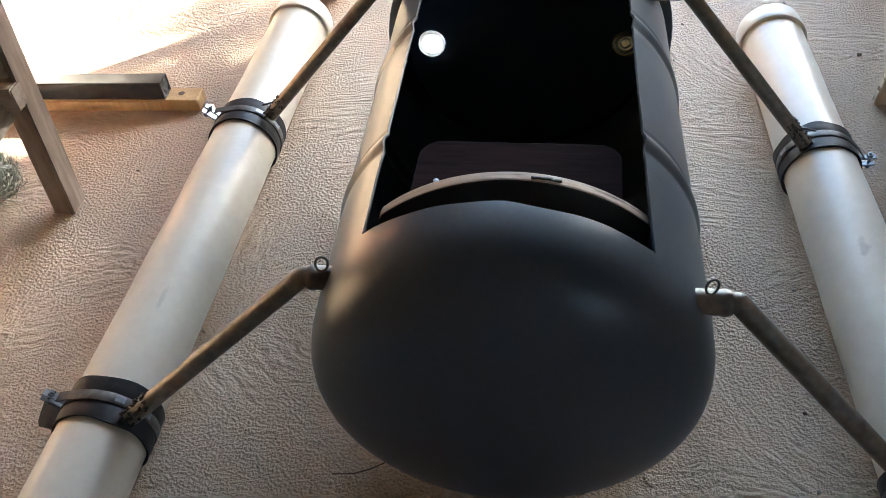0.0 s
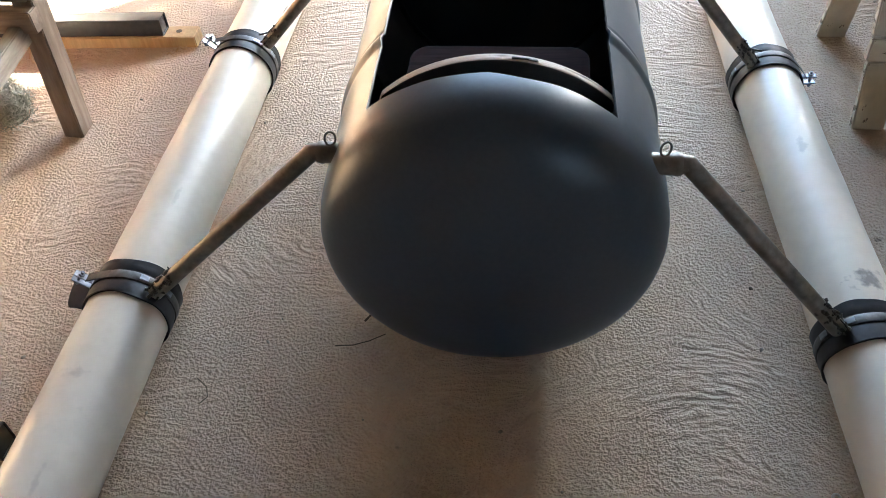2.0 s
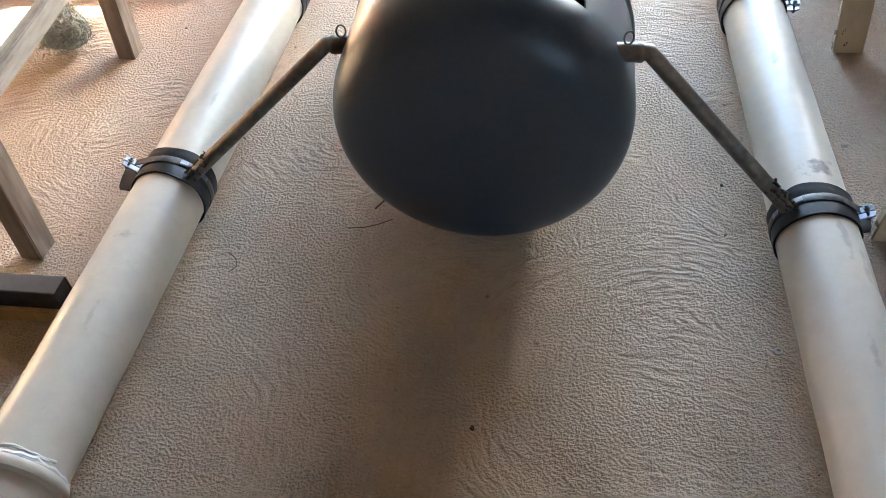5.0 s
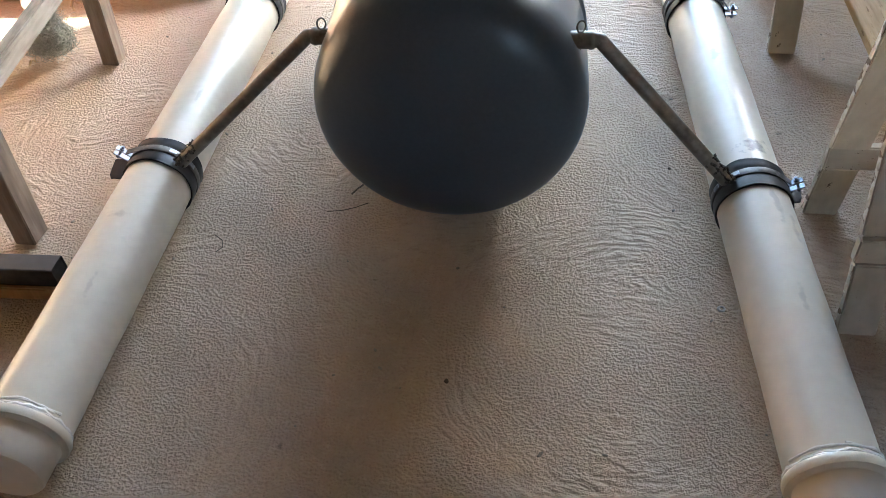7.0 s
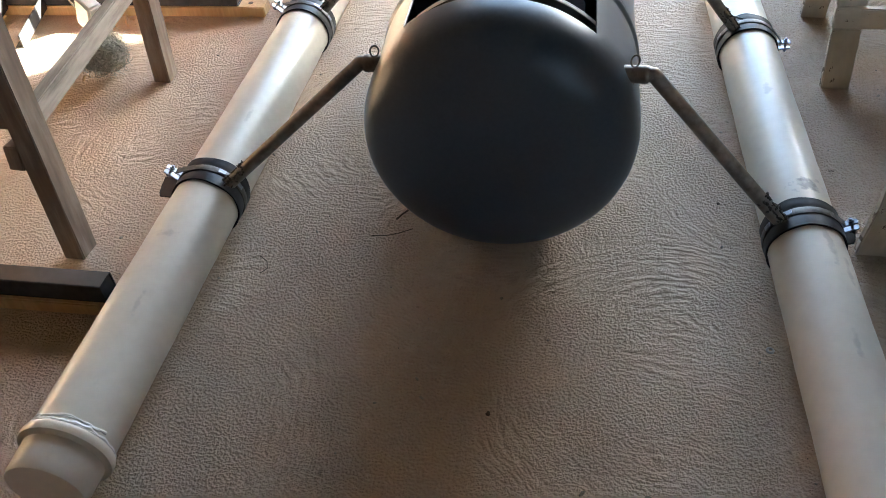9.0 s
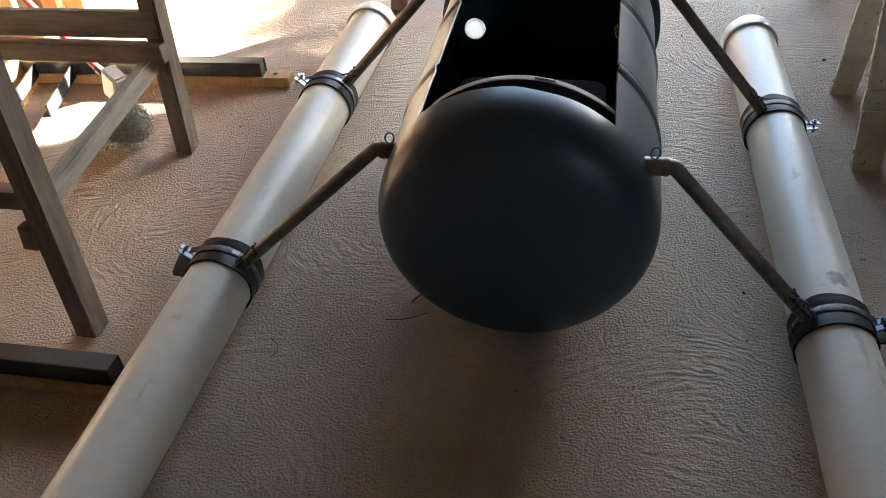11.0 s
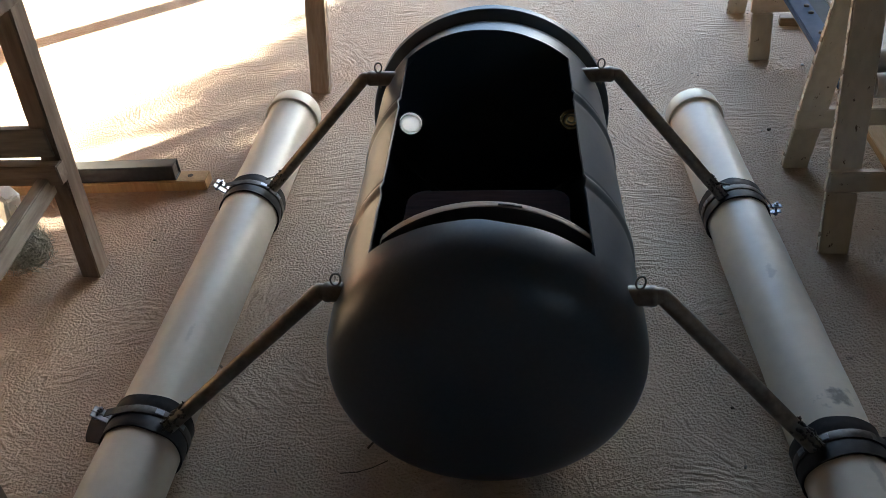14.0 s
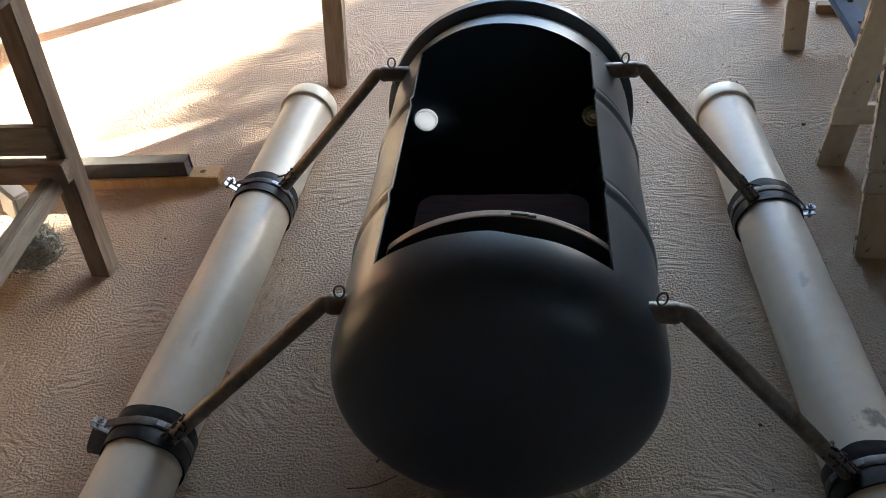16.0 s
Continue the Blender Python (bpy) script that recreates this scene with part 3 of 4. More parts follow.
bev = bulkhead.modifiers.new("worn", "BEVEL")
bev.width, bev.segments = 0.003, 2


def rounded_board(w, d, t, r, inner=6):
    bm = bmesh.new()
    pts = []
    for cx, cy, a0 in ((w / 2 - r, d / 2 - r, 0), (-w / 2 + r, d / 2 - r, 90), (-w / 2 + 0.004, -d / 2 + 0.004, 180), (w / 2 - 0.004, -d / 2 + 0.004, 270)):
        rr = r if a0 < 180 else 0.004
        for k in range(inner + 1):
            a = radians(a0 + 90 * k / inner)
            pts.append((cx + rr * math.cos(a), cy + rr * math.sin(a)))
    top = [bm.verts.new((x, y, t / 2)) for x, y in pts]
    low = [bm.verts.new((x, y, -t / 2)) for x, y in pts]
    bm.faces.new(top)
    bm.faces.new(low[::-1])
    for k in range(len(pts)):
        j = (k + 1) % len(pts)
        bm.faces.new((top[k], low[k], low[j], top[j]))
    bmesh.ops.recalc_face_normals(bm, faces=bm.faces)
    return bm


part("shelf_board", rounded_board(0.332, 0.25, 0.012, 0.038), M_STAIN, hull, "dark varnished board with rounded corners", m=pose(0.001, 0.222, 0.416, 2, 0, -2))
part("screw", turned([(-0.001, 0.0), (-0.001, 0.005), (0.001, 0.0045), (0.0018, 0.0)], 12), M_ZINC, hull, m=pose(-0.126, 0.250, 0.4245, 90))

# end plugs in the far head
for x, mat, label in ((-0.214, M_CAP, "white translucent bung with daylight behind it"), (0.213, M_BRASS, "yellowed ribbed bung")):
    prof = [(0.871, 0.0), (0.871, 0.0105), (0.868, 0.0115), (0.868, 0.0145), (0.871, 0.0155), (0.871, 0.021), (0.867, 0.022), (0.867, 0.0265), (0.872, 0.0275),
            (0.872, 0.030), (0.864, 0.031), (0.864, 0.034), (0.876, 0.035)] if mat is M_BRASS else \
           [(0.868, 0.0), (0.867, 0.02), (0.866, 0.027), (0.863, 0.030), (0.863, 0.033), (0.880, 0.034), (0.880, 0.0)]
    prof = [(y, r * (0.84 if mat is M_BRASS else 0.90)) for y, r in prof]
    ob = part("bung", turned(prof, 40), mat, hull, label, smooth=True, m=pose(x, 0, 0.300 if x < 0 else 0.294))
    if mat is M_BRASS:
        ob.data.materials.append(M_DRUM)
        for f in ob.data.polygons:
            rad = math.hypot(f.center.x, f.center.z)
            f.material_index = 1 if 0.0092 < rad < 0.0128 or 0.0181 < rad < 0.0225 else 0

# pontoons
def pontoon(x0, slope, y0, y1, r, mat, label):
    yaw = -math.degrees(math.atan(slope))
    length = (y1 - y0) / math.cos(math.radians(yaw))
    m = boat.matrix_basis.inverted() @ pose(x0 + slope * y0, y0, r + 0.0095, 0, 0, yaw)
    pipe = part("pontoon_pipe", turned([(0.004, r - 0.004), (0, r - 0.001), (0.001, r)] + [(0.02 + (length - 0.04) * k / 30, r + 0.0006 * math.sin(k * 1.7)) for k in range(31)]
                                       + [(length, r)], 72), mat, boat, label, smooth=True, m=m)
    # far cap slips over the pipe
    e = length
    part("end_cap", turned([(e - 0.066, r + 0.001), (e - 0.066, r + 0.008), (e - 0.062, r + 0.0092), (e - 0.050, r + 0.0088), (e - 0.048, r + 0.0065), (e - 0.006, r + 0.006), (e, r + 0.002),
                            (e + 0.002, r - 0.006), (e + 0.002, 0)], 72), M_PVC, pipe, "white moulded pipe cap", smooth=True)
    # near plug: a flange and a narrower drum
    part("end_plug", turned([(0.006, r + 0.001), (0.005, r + 0.0075), (0.001, r + 0.0092), (-0.008, r + 0.0094), (-0.013, r + 0.0080), (-0.016, r - 0.001), (-0.018, r - 0.0030),
                             (-0.078, r - 0.0045), (-0.083, r - 0.007), (-0.084, r - 0.012), (-0.084, 0)], 72), M_PVC, pipe, "white moulded plug with a raised collar", smooth=True)
    rng = random.Random(int(abs(x0) * 1000))
    ring = [((r + 0.001) * math.sin(2 * math.pi * k / 80), 0.010 + 0.004 * noise.noise((k * 0.35, x0, 0)) + rng.uniform(-0.001, 0.001), (r + 0.001) * math.cos(2 * math.pi * k / 80)) for k in range(80)]
    part("sealant", swept(ring, [0.0050 + 0.0026 * noise.noise((k * 0.5, x0, 7)) for k in range(80)], 8, closed=True), M_SEAL, pipe, "glossy smeared sealant bead", smooth=True)
    for shift, size, seed in ((0.021, 0.0024, 11), (0.008, 0.0040, 23)):
        for first, count in ((64, 30), (0, 16)) if shift > 0.01 else ((0, 80),):
            arc = []
            for k in range(first, first + count):
                a = 2 * math.pi * k / 80
                arc.append(((r + 0.0012) * math.sin(a), shift + 0.006 * noise.noise((k * 0.16, x0, seed)), (r + 0.0012) * math.cos(a)))
            part("sealant", swept(arc, [size * (1 + 0.9 * noise.noise((k * 0.4, x0, seed + 2))) for k in range(count)], 7, closed=count == 80), M_SEAL, pipe, smooth=True)
    return pipe


pontoon(-0.7012, -0.0062, -0.762, 1.335, 0.0785, M_PVC_WORN, "long white pvc pipe float lying on the floor")
pontoon(0.6475, -0.0594, -0.742, 1.290, 0.0757, M_PVC_RUBBED, "long white pvc pipe float lying on the floor")


# arms
def boat_local(p):
    return boat.matrix_basis.inverted() @ Vector(p)


def arm(inner, bend, end, tone):
    inner, bend, end = boat_local(inner), boat_local(bend), boat_local(end)
    way_in, way_out = (bend - inner).normalized(), (end - bend).normalized()
    pts = [inner, bend - way_in * 0.014]
    for k in range(1, 7):
        f = k / 7
        p0, p1, p2 = bend - way_in * 0.003, bend, bend + way_out * 0.003
        pts.append(p0 * (1 - f) ** 2 + p1 * 2 * f * (1 - f) + p2 * f * f)
    length = (end - bend).length
    pts += [bend + way_out * (0.014 + (length - 0.014) * k / 12) for k in range(13)]
    ob = part("outrigger_arm", swept(pts, [0.0150] * 2 + [0.0153] * 6 + [0.0150] * 13, 20), M_STEEL, boat, "bent raw steel tube with rust stains", smooth=True)
    stop = bend - way_in * 0.010
    collar = [inner, inner + (stop - inner) * 0.5, stop - way_in * 0.012, stop - way_in * 0.010, stop - way_in * 0.005, stop - way_in * 0.003, stop]
    part("sleeve", swept(collar, [0.0180, 0.0180, 0.0180, 0.0190, 0.0190, 0.0182, 0.0176], 24), M_STEEL, ob, "short steel socket tube", smooth=True)
    # eye bolt through the sleeve
    at = inner + (stop - inner) * 0.62
    eye = [at + Vector((0, 0, 0.018 + 0.0115)) + Vector((0.0085 * math.cos(a), 0.003 * math.sin(a + 1), 0.0118 * math.sin(a))) for a in [2 * math.pi * k / 24 for k in range(24)]]
    bolt = part("eye_bolt", swept(eye, 0.0019, 8, closed=True), M_STEEL, ob, "small bent steel ring bolt", smooth=True)
    part("shank", swept([at + Vector((0, 0, 0.0175)), at + Vector((0, 0, -0.026))], 0.0021, 8), M_STEEL, bolt)
    # weld bead at the lower end
    rng = random.Random(int(tone * 10))
    level = way_out.cross(Vector((0, 0, 1))).normalized()
    crest = level.cross(way_out).normalized()
    for q, off in enumerate((crest * 0.6 + level * 0.8, crest * 0.6 - level * 0.8, crest)):
        off = off.normalized()
        lumps, sizes = [], []
        for k in range(22):
            lumps.append(end - way_out * (0.062 - 0.0032 * k) + off * (0.0142 + rng.uniform(-0.001, 0.0022)) + way_out.cross(off) * rng.uniform(-0.002, 0.002))
            sizes.append(0.0012 + 0.0034 * rng.random() ** 1.5)
        part("weld_bead", swept(lumps, sizes, 7), M_WELD, ob, "rough dark weld spatter")
    shards = bmesh.new()
    for k in range(26):
        a = rng.uniform(-1.9, 1.9)
        off = crest * math.cos(a) + level * math.sin(a)
        foot = end - way_out * rng.uniform(0.004, 0.066) + off * 0.0135
        tip = foot + off * rng.uniform(0.003, 0.0085) + way_out * rng.uniform(-0.008, 0.006)
        swept([foot, foot.lerp(tip, 0.6), tip], [rng.uniform(0.0022, 0.0042), rng.uniform(0.0014, 0.0028), 0.0007], 5, bm=shards)
    part("weld_spatter", shards, M_WELD, ob, "jagged shards of weld metal")
    part("stud", swept([end - way_out * 0.020 + Vector((-0.012 * tone, 0.026, 0.014)), end - way_out * 0.028 + Vector((0.02 * tone, 0.016, -0.002))], 0.0026, 8), M_STRAP, ob, "short dark pin")
    return ob


def clamp(x, y, yaw, r, side, out_angle, flap, seed, stand=0.0235):
    """A rubber-lined pipe clamp round a float; side -1 or 1 is outwards, out_angle the lie of its bolted ears above level."""
    m = boat.matrix_basis.inverted() @ pose(x, y, r + 0.0095, 0, 0, yaw)
    seg = 90
    bm = bmesh.new()
    rows = [(-0.043, 0.0010), (-0.0435, 0.0050), (-0.0425, 0.0056), (-0.036, 0.0050), (-0.020, 0.0062), (-0.0115, 0.0040), (0.0115, 0.0040), (0.017, 0.0056), (0.028, 0.0046), (0.0385, 0.0056), (0.0398, 0.0048),
            (0.0395, 0.0010)]
    rings = []
    for yy, h in rows:
        ring = []
        for k in range(seg):
            a = 2 * math.pi * k / seg
            wob = noise.noise((math.sin(a) * 1.6, math.cos(a) * 1.6, seed))
            lift = 1 + 0.35 * wob if abs(yy) > 0.012 else 1
            ring.append(bm.verts.new(((r + h * lift) * math.sin(a), yy * (1 + 0.12 * wob) + 0.004 * noise.noise((math.cos(a), math.sin(a), seed + 3)), (r + h * lift) * math.cos(a))))
        rings.append(ring)
    for a, b in zip(rings, rings[1:]):
        for k in range(seg):
            bm.faces.new((a[k], b[k], b[(k + 1) % seg], a[(k + 1) % seg]))
    bmesh.ops.recalc_face_normals(bm, faces=bm.faces)
    band = part("pipe_clamp", bm, M_RUBBER, boat, "thick black rubber band strapped round the float", smooth=True, m=m)
    part("strap", turned([(-0.0095, r + 0.0042), (-0.0095, r + 0.0062), (-0.008, r + 0.0068), (0.008, r + 0.0068), (0.0095, r + 0.0062), (0.0095, r + 0.0042)], 90), M_STRAP, band,
         "flat steel strap", smooth=True)
    a = radians(out_angle)
    way = Vector((side * math.cos(a), 0, math.sin(a)))
    up = Vector((-side * math.sin(a), 0, math.cos(a)))
    turn = Matrix((way, Vector((0, 1, 0)), up)).transposed().to_4x4()
    # bright pieces added for the strap's glints where the arm is welded to it
    for lie in (22, 58):
        b = radians(lie)
        away = Vector((-side * math.cos(b), 0, math.sin(b)))
        flat = Vector((side * math.sin(b), 0, math.cos(b)))
        mm = Matrix((flat, Vector((0, 1, 0)), away)).transposed().to_4x4()
        mm.translation = away * (r + 0.0078)
        part("strap_lug", block(0.017, 0.012, 0.0024, 0.0006), M_ZINC, band, "bright zinc piece giving the strap's glint", m=mm)
    # the strap leaves the float straight towards the ears
    bm = bmesh.new()
    lift = a + radians(38)
    start = Vector((side * math.cos(lift), 0, math.sin(lift))) * (r + 0.0074)
    stop = way * (r + stand - 0.0035) + up * 0.0105
    for yy, thick in ((0.0095, 0.0), (-0.0095, 0.0)):
        for q in (0.0, -0.0022):
            for p in (start, start.lerp(stop, 0.5) + up * 0.0012, stop):
                bm.verts.new(p + Vector((0, yy, 0)) + up * q)
    bm.verts.ensure_lookup_table()
    v = bm.verts
    for k in (0, 1):
        bm.faces.new((v[k], v[k + 1], v[k + 7], v[k + 6]))
        bm.faces.new((v[k + 3], v[k + 9], v[k + 10], v[k + 4]))
        bm.faces.new((v[k], v[k + 3], v[k + 4], v[k + 1]))
        bm.faces.new((v[k + 6], v[k + 7], v[k + 10], v[k + 9]))
    bm.faces.new((v[0], v[6], v[9], v[3]))
    bm.faces.new((v[2], v[5], v[11], v[8]))
    bmesh.ops.recalc_face_normals(bm, faces=bm.faces)
    part("strap_end", bm, M_STRAP, band, "straight end of the steel strap")
    for s in (0.0088, -0.0088):
        mm = turn.copy()
        mm.translation = way * (r + stand) + up * s
        part("ear", block(0.040, 0.014, 0.0035, 0.0008), M_ZINC, band, "bright zinc clamp ear", m=mm)
    hub = way * (r + stand + 0.0075)
    part("bolt", swept([hub + up * 0.021, hub - up * 0.020], 0.0031, 10), M_ZINC, band, smooth=True)
    for s, hh in ((0.0138, 0.005), (-0.0138, 0.005)):
        part("nut", swept([hub + up * (s - hh / 2), hub + up * (s + hh / 2)], 0.0062, 6), M_ZINC, band)
    if flap:
        bm = bmesh.new()
        low = radians(out_angle - flap[0])
        out = Vector((side * math.cos(low), 0, math.sin(low)))
        rows = []
        for k in range(7):
            f = k / 6
            reach = r - 0.002 + flap[1] * f
            rows.append([bm.verts.new(out * (reach * (1 + tip * f)) + Vector((0, yy, -0.010 * f * f))) for yy, tip in ((-0.034 + 0.012 * f, -0.05), (-0.01, 0), (0.015, 0.04), (0.038 + 0.010 * f, 0.07))])
        for ra, rb in zip(rows, rows[1:]):
            for k in range(3):
                bm.faces.new((ra[k], rb[k], rb[k + 1], ra[k + 1]))
        lip = part("rubber_flap", bm, M_RUBBER, band, "loose end of the rubber sheet")
        sol = lip.modifiers.new("thickness", "SOLIDIFY")
        sol.thickness = 0.003
    return band


arm((-0.222, 0.012, 0.434), (-0.296, 0.014, 0.434), (-0.631, -0.063, 0.148), -1)
arm((0.222, 0.006, 0.434), (0.306, 0.006, 0.434), (0.589, -0.074, 0.147), 1)
arm((-0.255, 0.800, 0.462), (-0.340, 0.802, 0.464), (-0.634, 0.780, 0.152), -2)
arm((0.200, 0.792, 0.462), (0.286, 0.795, 0.462), (0.560, 0.720, 0.152), 2)
clamp(-0.7012, -0.040, 0.35, 0.0785, -1, 38, (32, 0.054), 1.3)
clamp(0.6510, -0.058, 3.4, 0.0757, 1, 24, (13, 0.032), 5.1, 0.016)
clamp(-0.7062, 0.782, 0.35, 0.0785, -1, 42, None, 9.7)
clamp(0.6030, 0.742, 3.4, 0.0757, 1, 3, None, 14.2)

# ------------------------------------------------------------------ bench with heavy brown legs
bench = thing("workbench", "weathered brown timber bench frame with square legs and low rails", "workbench", (-1.5, 0.2, 0))


def bench_at(p):
    return Vector(p) - Vector((-1.5, 0.2, 0))


LEG_A, LEG_C = (-1.128, 0.602, 0), (-1.010, -0.178, 0)
beam("leg", bench_at(LEG_A), bench_at((-1.072, 0.600, 0.84)), 0.052, 0.062, M_BENCH, bench)
beam("leg", bench_at(LEG_C), bench_at((-1.000, -0.140, 0.84)), 0.052, 0.062, M_BENCH, bench)
beam("leg", bench_at((-2.30, 0.602, 0)), bench_at((-2.30, 0.600, 0.84)), 0.052, 0.062, M_BENCH, bench)
beam("leg", bench_at((-2.20, -0.178, 0)), bench_at((-2.20, -0.140, 0.84)), 0.052, 0.062, M_BENCH, bench)
beam("upper_rail", bench_at((-2.33, 0.575, 0.429)), bench_at((-1.085, 0.575, 0.429)), 0.024, 0.079, M_GREYWOOD, bench, "grey weathered board", side=(0, 1, 0))
beam("lower_rail", bench_at((-2.33, 0.560, 0.350)), bench_at((-1.075, 0.560, 0.350)), 0.040, 0.056, M_BENCH, bench, side=(0, 1, 0))
beam("side_rail", bench_at((-1.022, -0.145, 0.350)), bench_at((-1.128, 0.560, 0.315)), 0.033, 0.052, M_GREYWOOD, bench, "grey weathered rail between the legs")
beam("lower_rail", bench_at((-2.2, -0.165, 0.383)), bench_at((-1.03, -0.165, 0.383)), 0.040, 0.046, M_BENCH, bench, side=(0, 1, 0))
beam("stop_block", bench_at((-1.052, -0.172, 0.258)), bench_at((-1.047, -0.166, 0.318)), 0.038, 0.055, M_BENCH, bench, "short brown block nailed to the leg")
part("bench_top", block(1.5, 1.0, 0.035, 0.004, cuts=3), M_BENCH, bench, m=pose(-0.16, 0.02, 0.8565))

trestle = thing("wooden_trestle", "brown timber trestle leg standing on the sunny floor", "trestle", (-0.704, 1.70, 0))
beam("leg", (0.0, -0.045, 0), (0.075, -0.02, 0.80), 0.068, 0.050, M_BENCH, trestle)
# far leg is unseen; set and widened to cast a shadow strip
beam("leg", (0.05, 1.65, 0), (0.075, 1.62, 0.80), 0.068, 0.110, M_BENCH, trestle)
beam("top_beam", (0.075, -0.1, 0.835), (0.075, 1.70, 0.835), 0.060, 0.070, M_BENCH, trestle)

# ------------------------------------------------------------------ black steel lying on pine battens
def tube_box(length, w, h, wall=0.003):
    """A hollow square tube along x."""
    bm = bmesh.new()
    r = 0.004

    def loop(x, ww, hh):
        pts = []
        for cy, cz, a0 in ((ww / 2 - r, hh / 2 - r, 0), (-ww / 2 + r, hh / 2 - r, 90), (-ww / 2 + r, -hh / 2 + r, 180), (ww / 2 - r, -hh / 2 + r, 270)):
            for k in range(4):
                a = radians(a0 + 30 * k)
                pts.append(bm.verts.new((x, cy + r * math.cos(a), cz + r * math.sin(a))))
        return pts
    loops = [loop(0.05, w - 2 * wall, h - 2 * wall), loop(0, w - 2 * wall, h - 2 * wall), loop(0, w, h), loop(-length, w, h)]
    for a, b in zip(loops, loops[1:]):
        for k in range(16):
            bm.faces.new((a[k], b[k], b[(k + 1) % 16], a[(k + 1) % 16]))
    bm.faces.new(loops[-1])
    for v in loops[0]:
        v.co.x = -0.003
    bm.faces.new(loops[0])
    bmesh.ops.recalc_face_normals(bm, faces=bm.faces)
    return bm


def batten(name, a, b, w, h, label, hole):
    ob = thing(name, label, "batten", a)
    beam("board", (0, 0, h / 2), Vector(b) - Vector(a) + Vector((0, 0, h / 2)), h, w, M_PINE, ob, side=(0, 0, 1))
    if hole:
        part("knot", turned([(0.0, 0.0), (0.0, 0.009), (0.0008, 0.009), (0.0008, 0)], 14), M_TWIG, ob, m=pose(-0.055, 0, h, 90))
    return ob


batten("pine_batten", (-0.935, 1.030, 0), (-2.2, 0.985, 0), 0.062, 0.036, "planed pine batten flat on the concrete", True)
batten("pine_batten", (-0.850, -0.345, 0), (-2.2, -0.365, 0), 0.062, 0.036, "planed pine batten flat on the concrete", False)
frame_a = thing("welded_rack", "black painted square steel tube with welded cross bars", "rack", (-1.025, 1.022, 0.0645), 2.0)
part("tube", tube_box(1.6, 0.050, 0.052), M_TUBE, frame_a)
for x in (-0.68, -0.83):
    part("cross_bar", block(0.005, 0.29, 0.050, 0.001), M_BARE, frame_a, "dull black angle steel", m=pose(x, -0.165, -0.012, 0, 0, 13))
    part("cross_flange", block(0.030, 0.29, 0.005, 0.001), M_BARE, frame_a, m=pose(x - 0.017, -0.161, -0.0345, 0, 0, 13))
bar = thing("steel_tube", "black painted square steel tube on a pine batten", "steel tube", (-0.832, -0.345, 0.0645), 0.6)
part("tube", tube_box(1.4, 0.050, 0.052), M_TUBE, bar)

# ------------------------------------------------------------------ broom
broom = thing("broom", "broom with red handle, white head and grey fibre bristles", "broom", (-1.318, 0.608, 0))
head = Vector((-0.095, 0.117, 0.165))
tip = Vector((-0.537, 0.362, 0.374))
along = (tip - head).normalized()
part("handle", swept([head + along * 0.02, tip + along * 0.35], 0.0125, 14), M_RED, broom, smooth=True)
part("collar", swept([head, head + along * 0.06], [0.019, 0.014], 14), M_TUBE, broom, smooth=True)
mm = along.to_track_quat("Z", "X").to_matrix().to_4x4()
mm.translation = head - along * 0.03
part("head_block", block(0.11, 0.05, 0.075, 0.008), M_WHITE, broom, m=mm)


def bristles():
    rng = random.Random(9)
    bm = bmesh.new()
    for _ in range(1700):
        a, z = rng.uniform(0, 2 * math.pi), rng.uniform(-0.7, 1)
        c = Vector((0.0, 0.0, 0.078))
        d = Vector((math.cos(a) * math.sqrt(1 - z * z), math.sin(a) * math.sqrt(1 - z * z), z))
        p = c + Vector((d.x * 0.07, d.y * 0.07, d.z * 0.075)) * rng.uniform(0.7, 1.0)
        way = Vector((rng.gauss(0, 1), rng.gauss(0, 1), rng.gauss(0, 1)))
        way = (way - d * way.dot(d) * 0.7).normalized()
        pts = []
        for _ in range(6):
            pts.append((p.x, p.y, max(p.z, 0.003)))
            way = (way + Vector((rng.gauss(0, 0.4), rng.gauss(0, 0.4), rng.gauss(0, 0.4))) - (p - c) * 5).normalized()
            p = p + way * 0.011
        swept(pts, 0.0011, 3, bm=bm)
    bmesh.ops.create_icosphere(bm, subdivisions=3, radius=1, matrix=Matrix.Translation((0, 0, 0.072)) @ Matrix.Diagonal((0.046, 0.046, 0.056, 1)))
    return bm


part("bristles", bristles(), M_BRISTLE, broom, "tangled curled grey fibres")

# ------------------------------------------------------------------ timber stacked in the sun
rng = random.Random(21)
for k, (x, y, w, mat, lab) in enumerate(((-2.02, 1.53, 0.085, M_ORANGE, "orange"), (-2.14, 1.54, 0.065, M_ORANGE, "orange"), (-2.205, 1.55, 0.055, M_BENCH, "brown"),
                                         (-2.262, 1.53, 0.036, M_GREYWOOD, "grey"), (-2.36, 1.55, 0.085, M_YELLOW, "yellow"), (-2.432, 1.54, 0.032, M_GREYWOOD, "grey"))):
    plank = thing("timber_plank", f"upright {lab} timber plank leaning in the sunlight", "plank", (x + 0.035, y - 0.10, 0), group="leaning planks")
    beam("board", (0, 0, 0), (-0.30, 0.30, 1.28), w, 0.028, mat, plank)
crate = thing("brown_box", "plain brown wooden box beside the steel frame", "box", (-2.05, 0.86, 0), 8)
part("box", block(0.25, 0.3, 0.12, 0.004, at=(0, 0, 0.06)), M_OSB, crate)


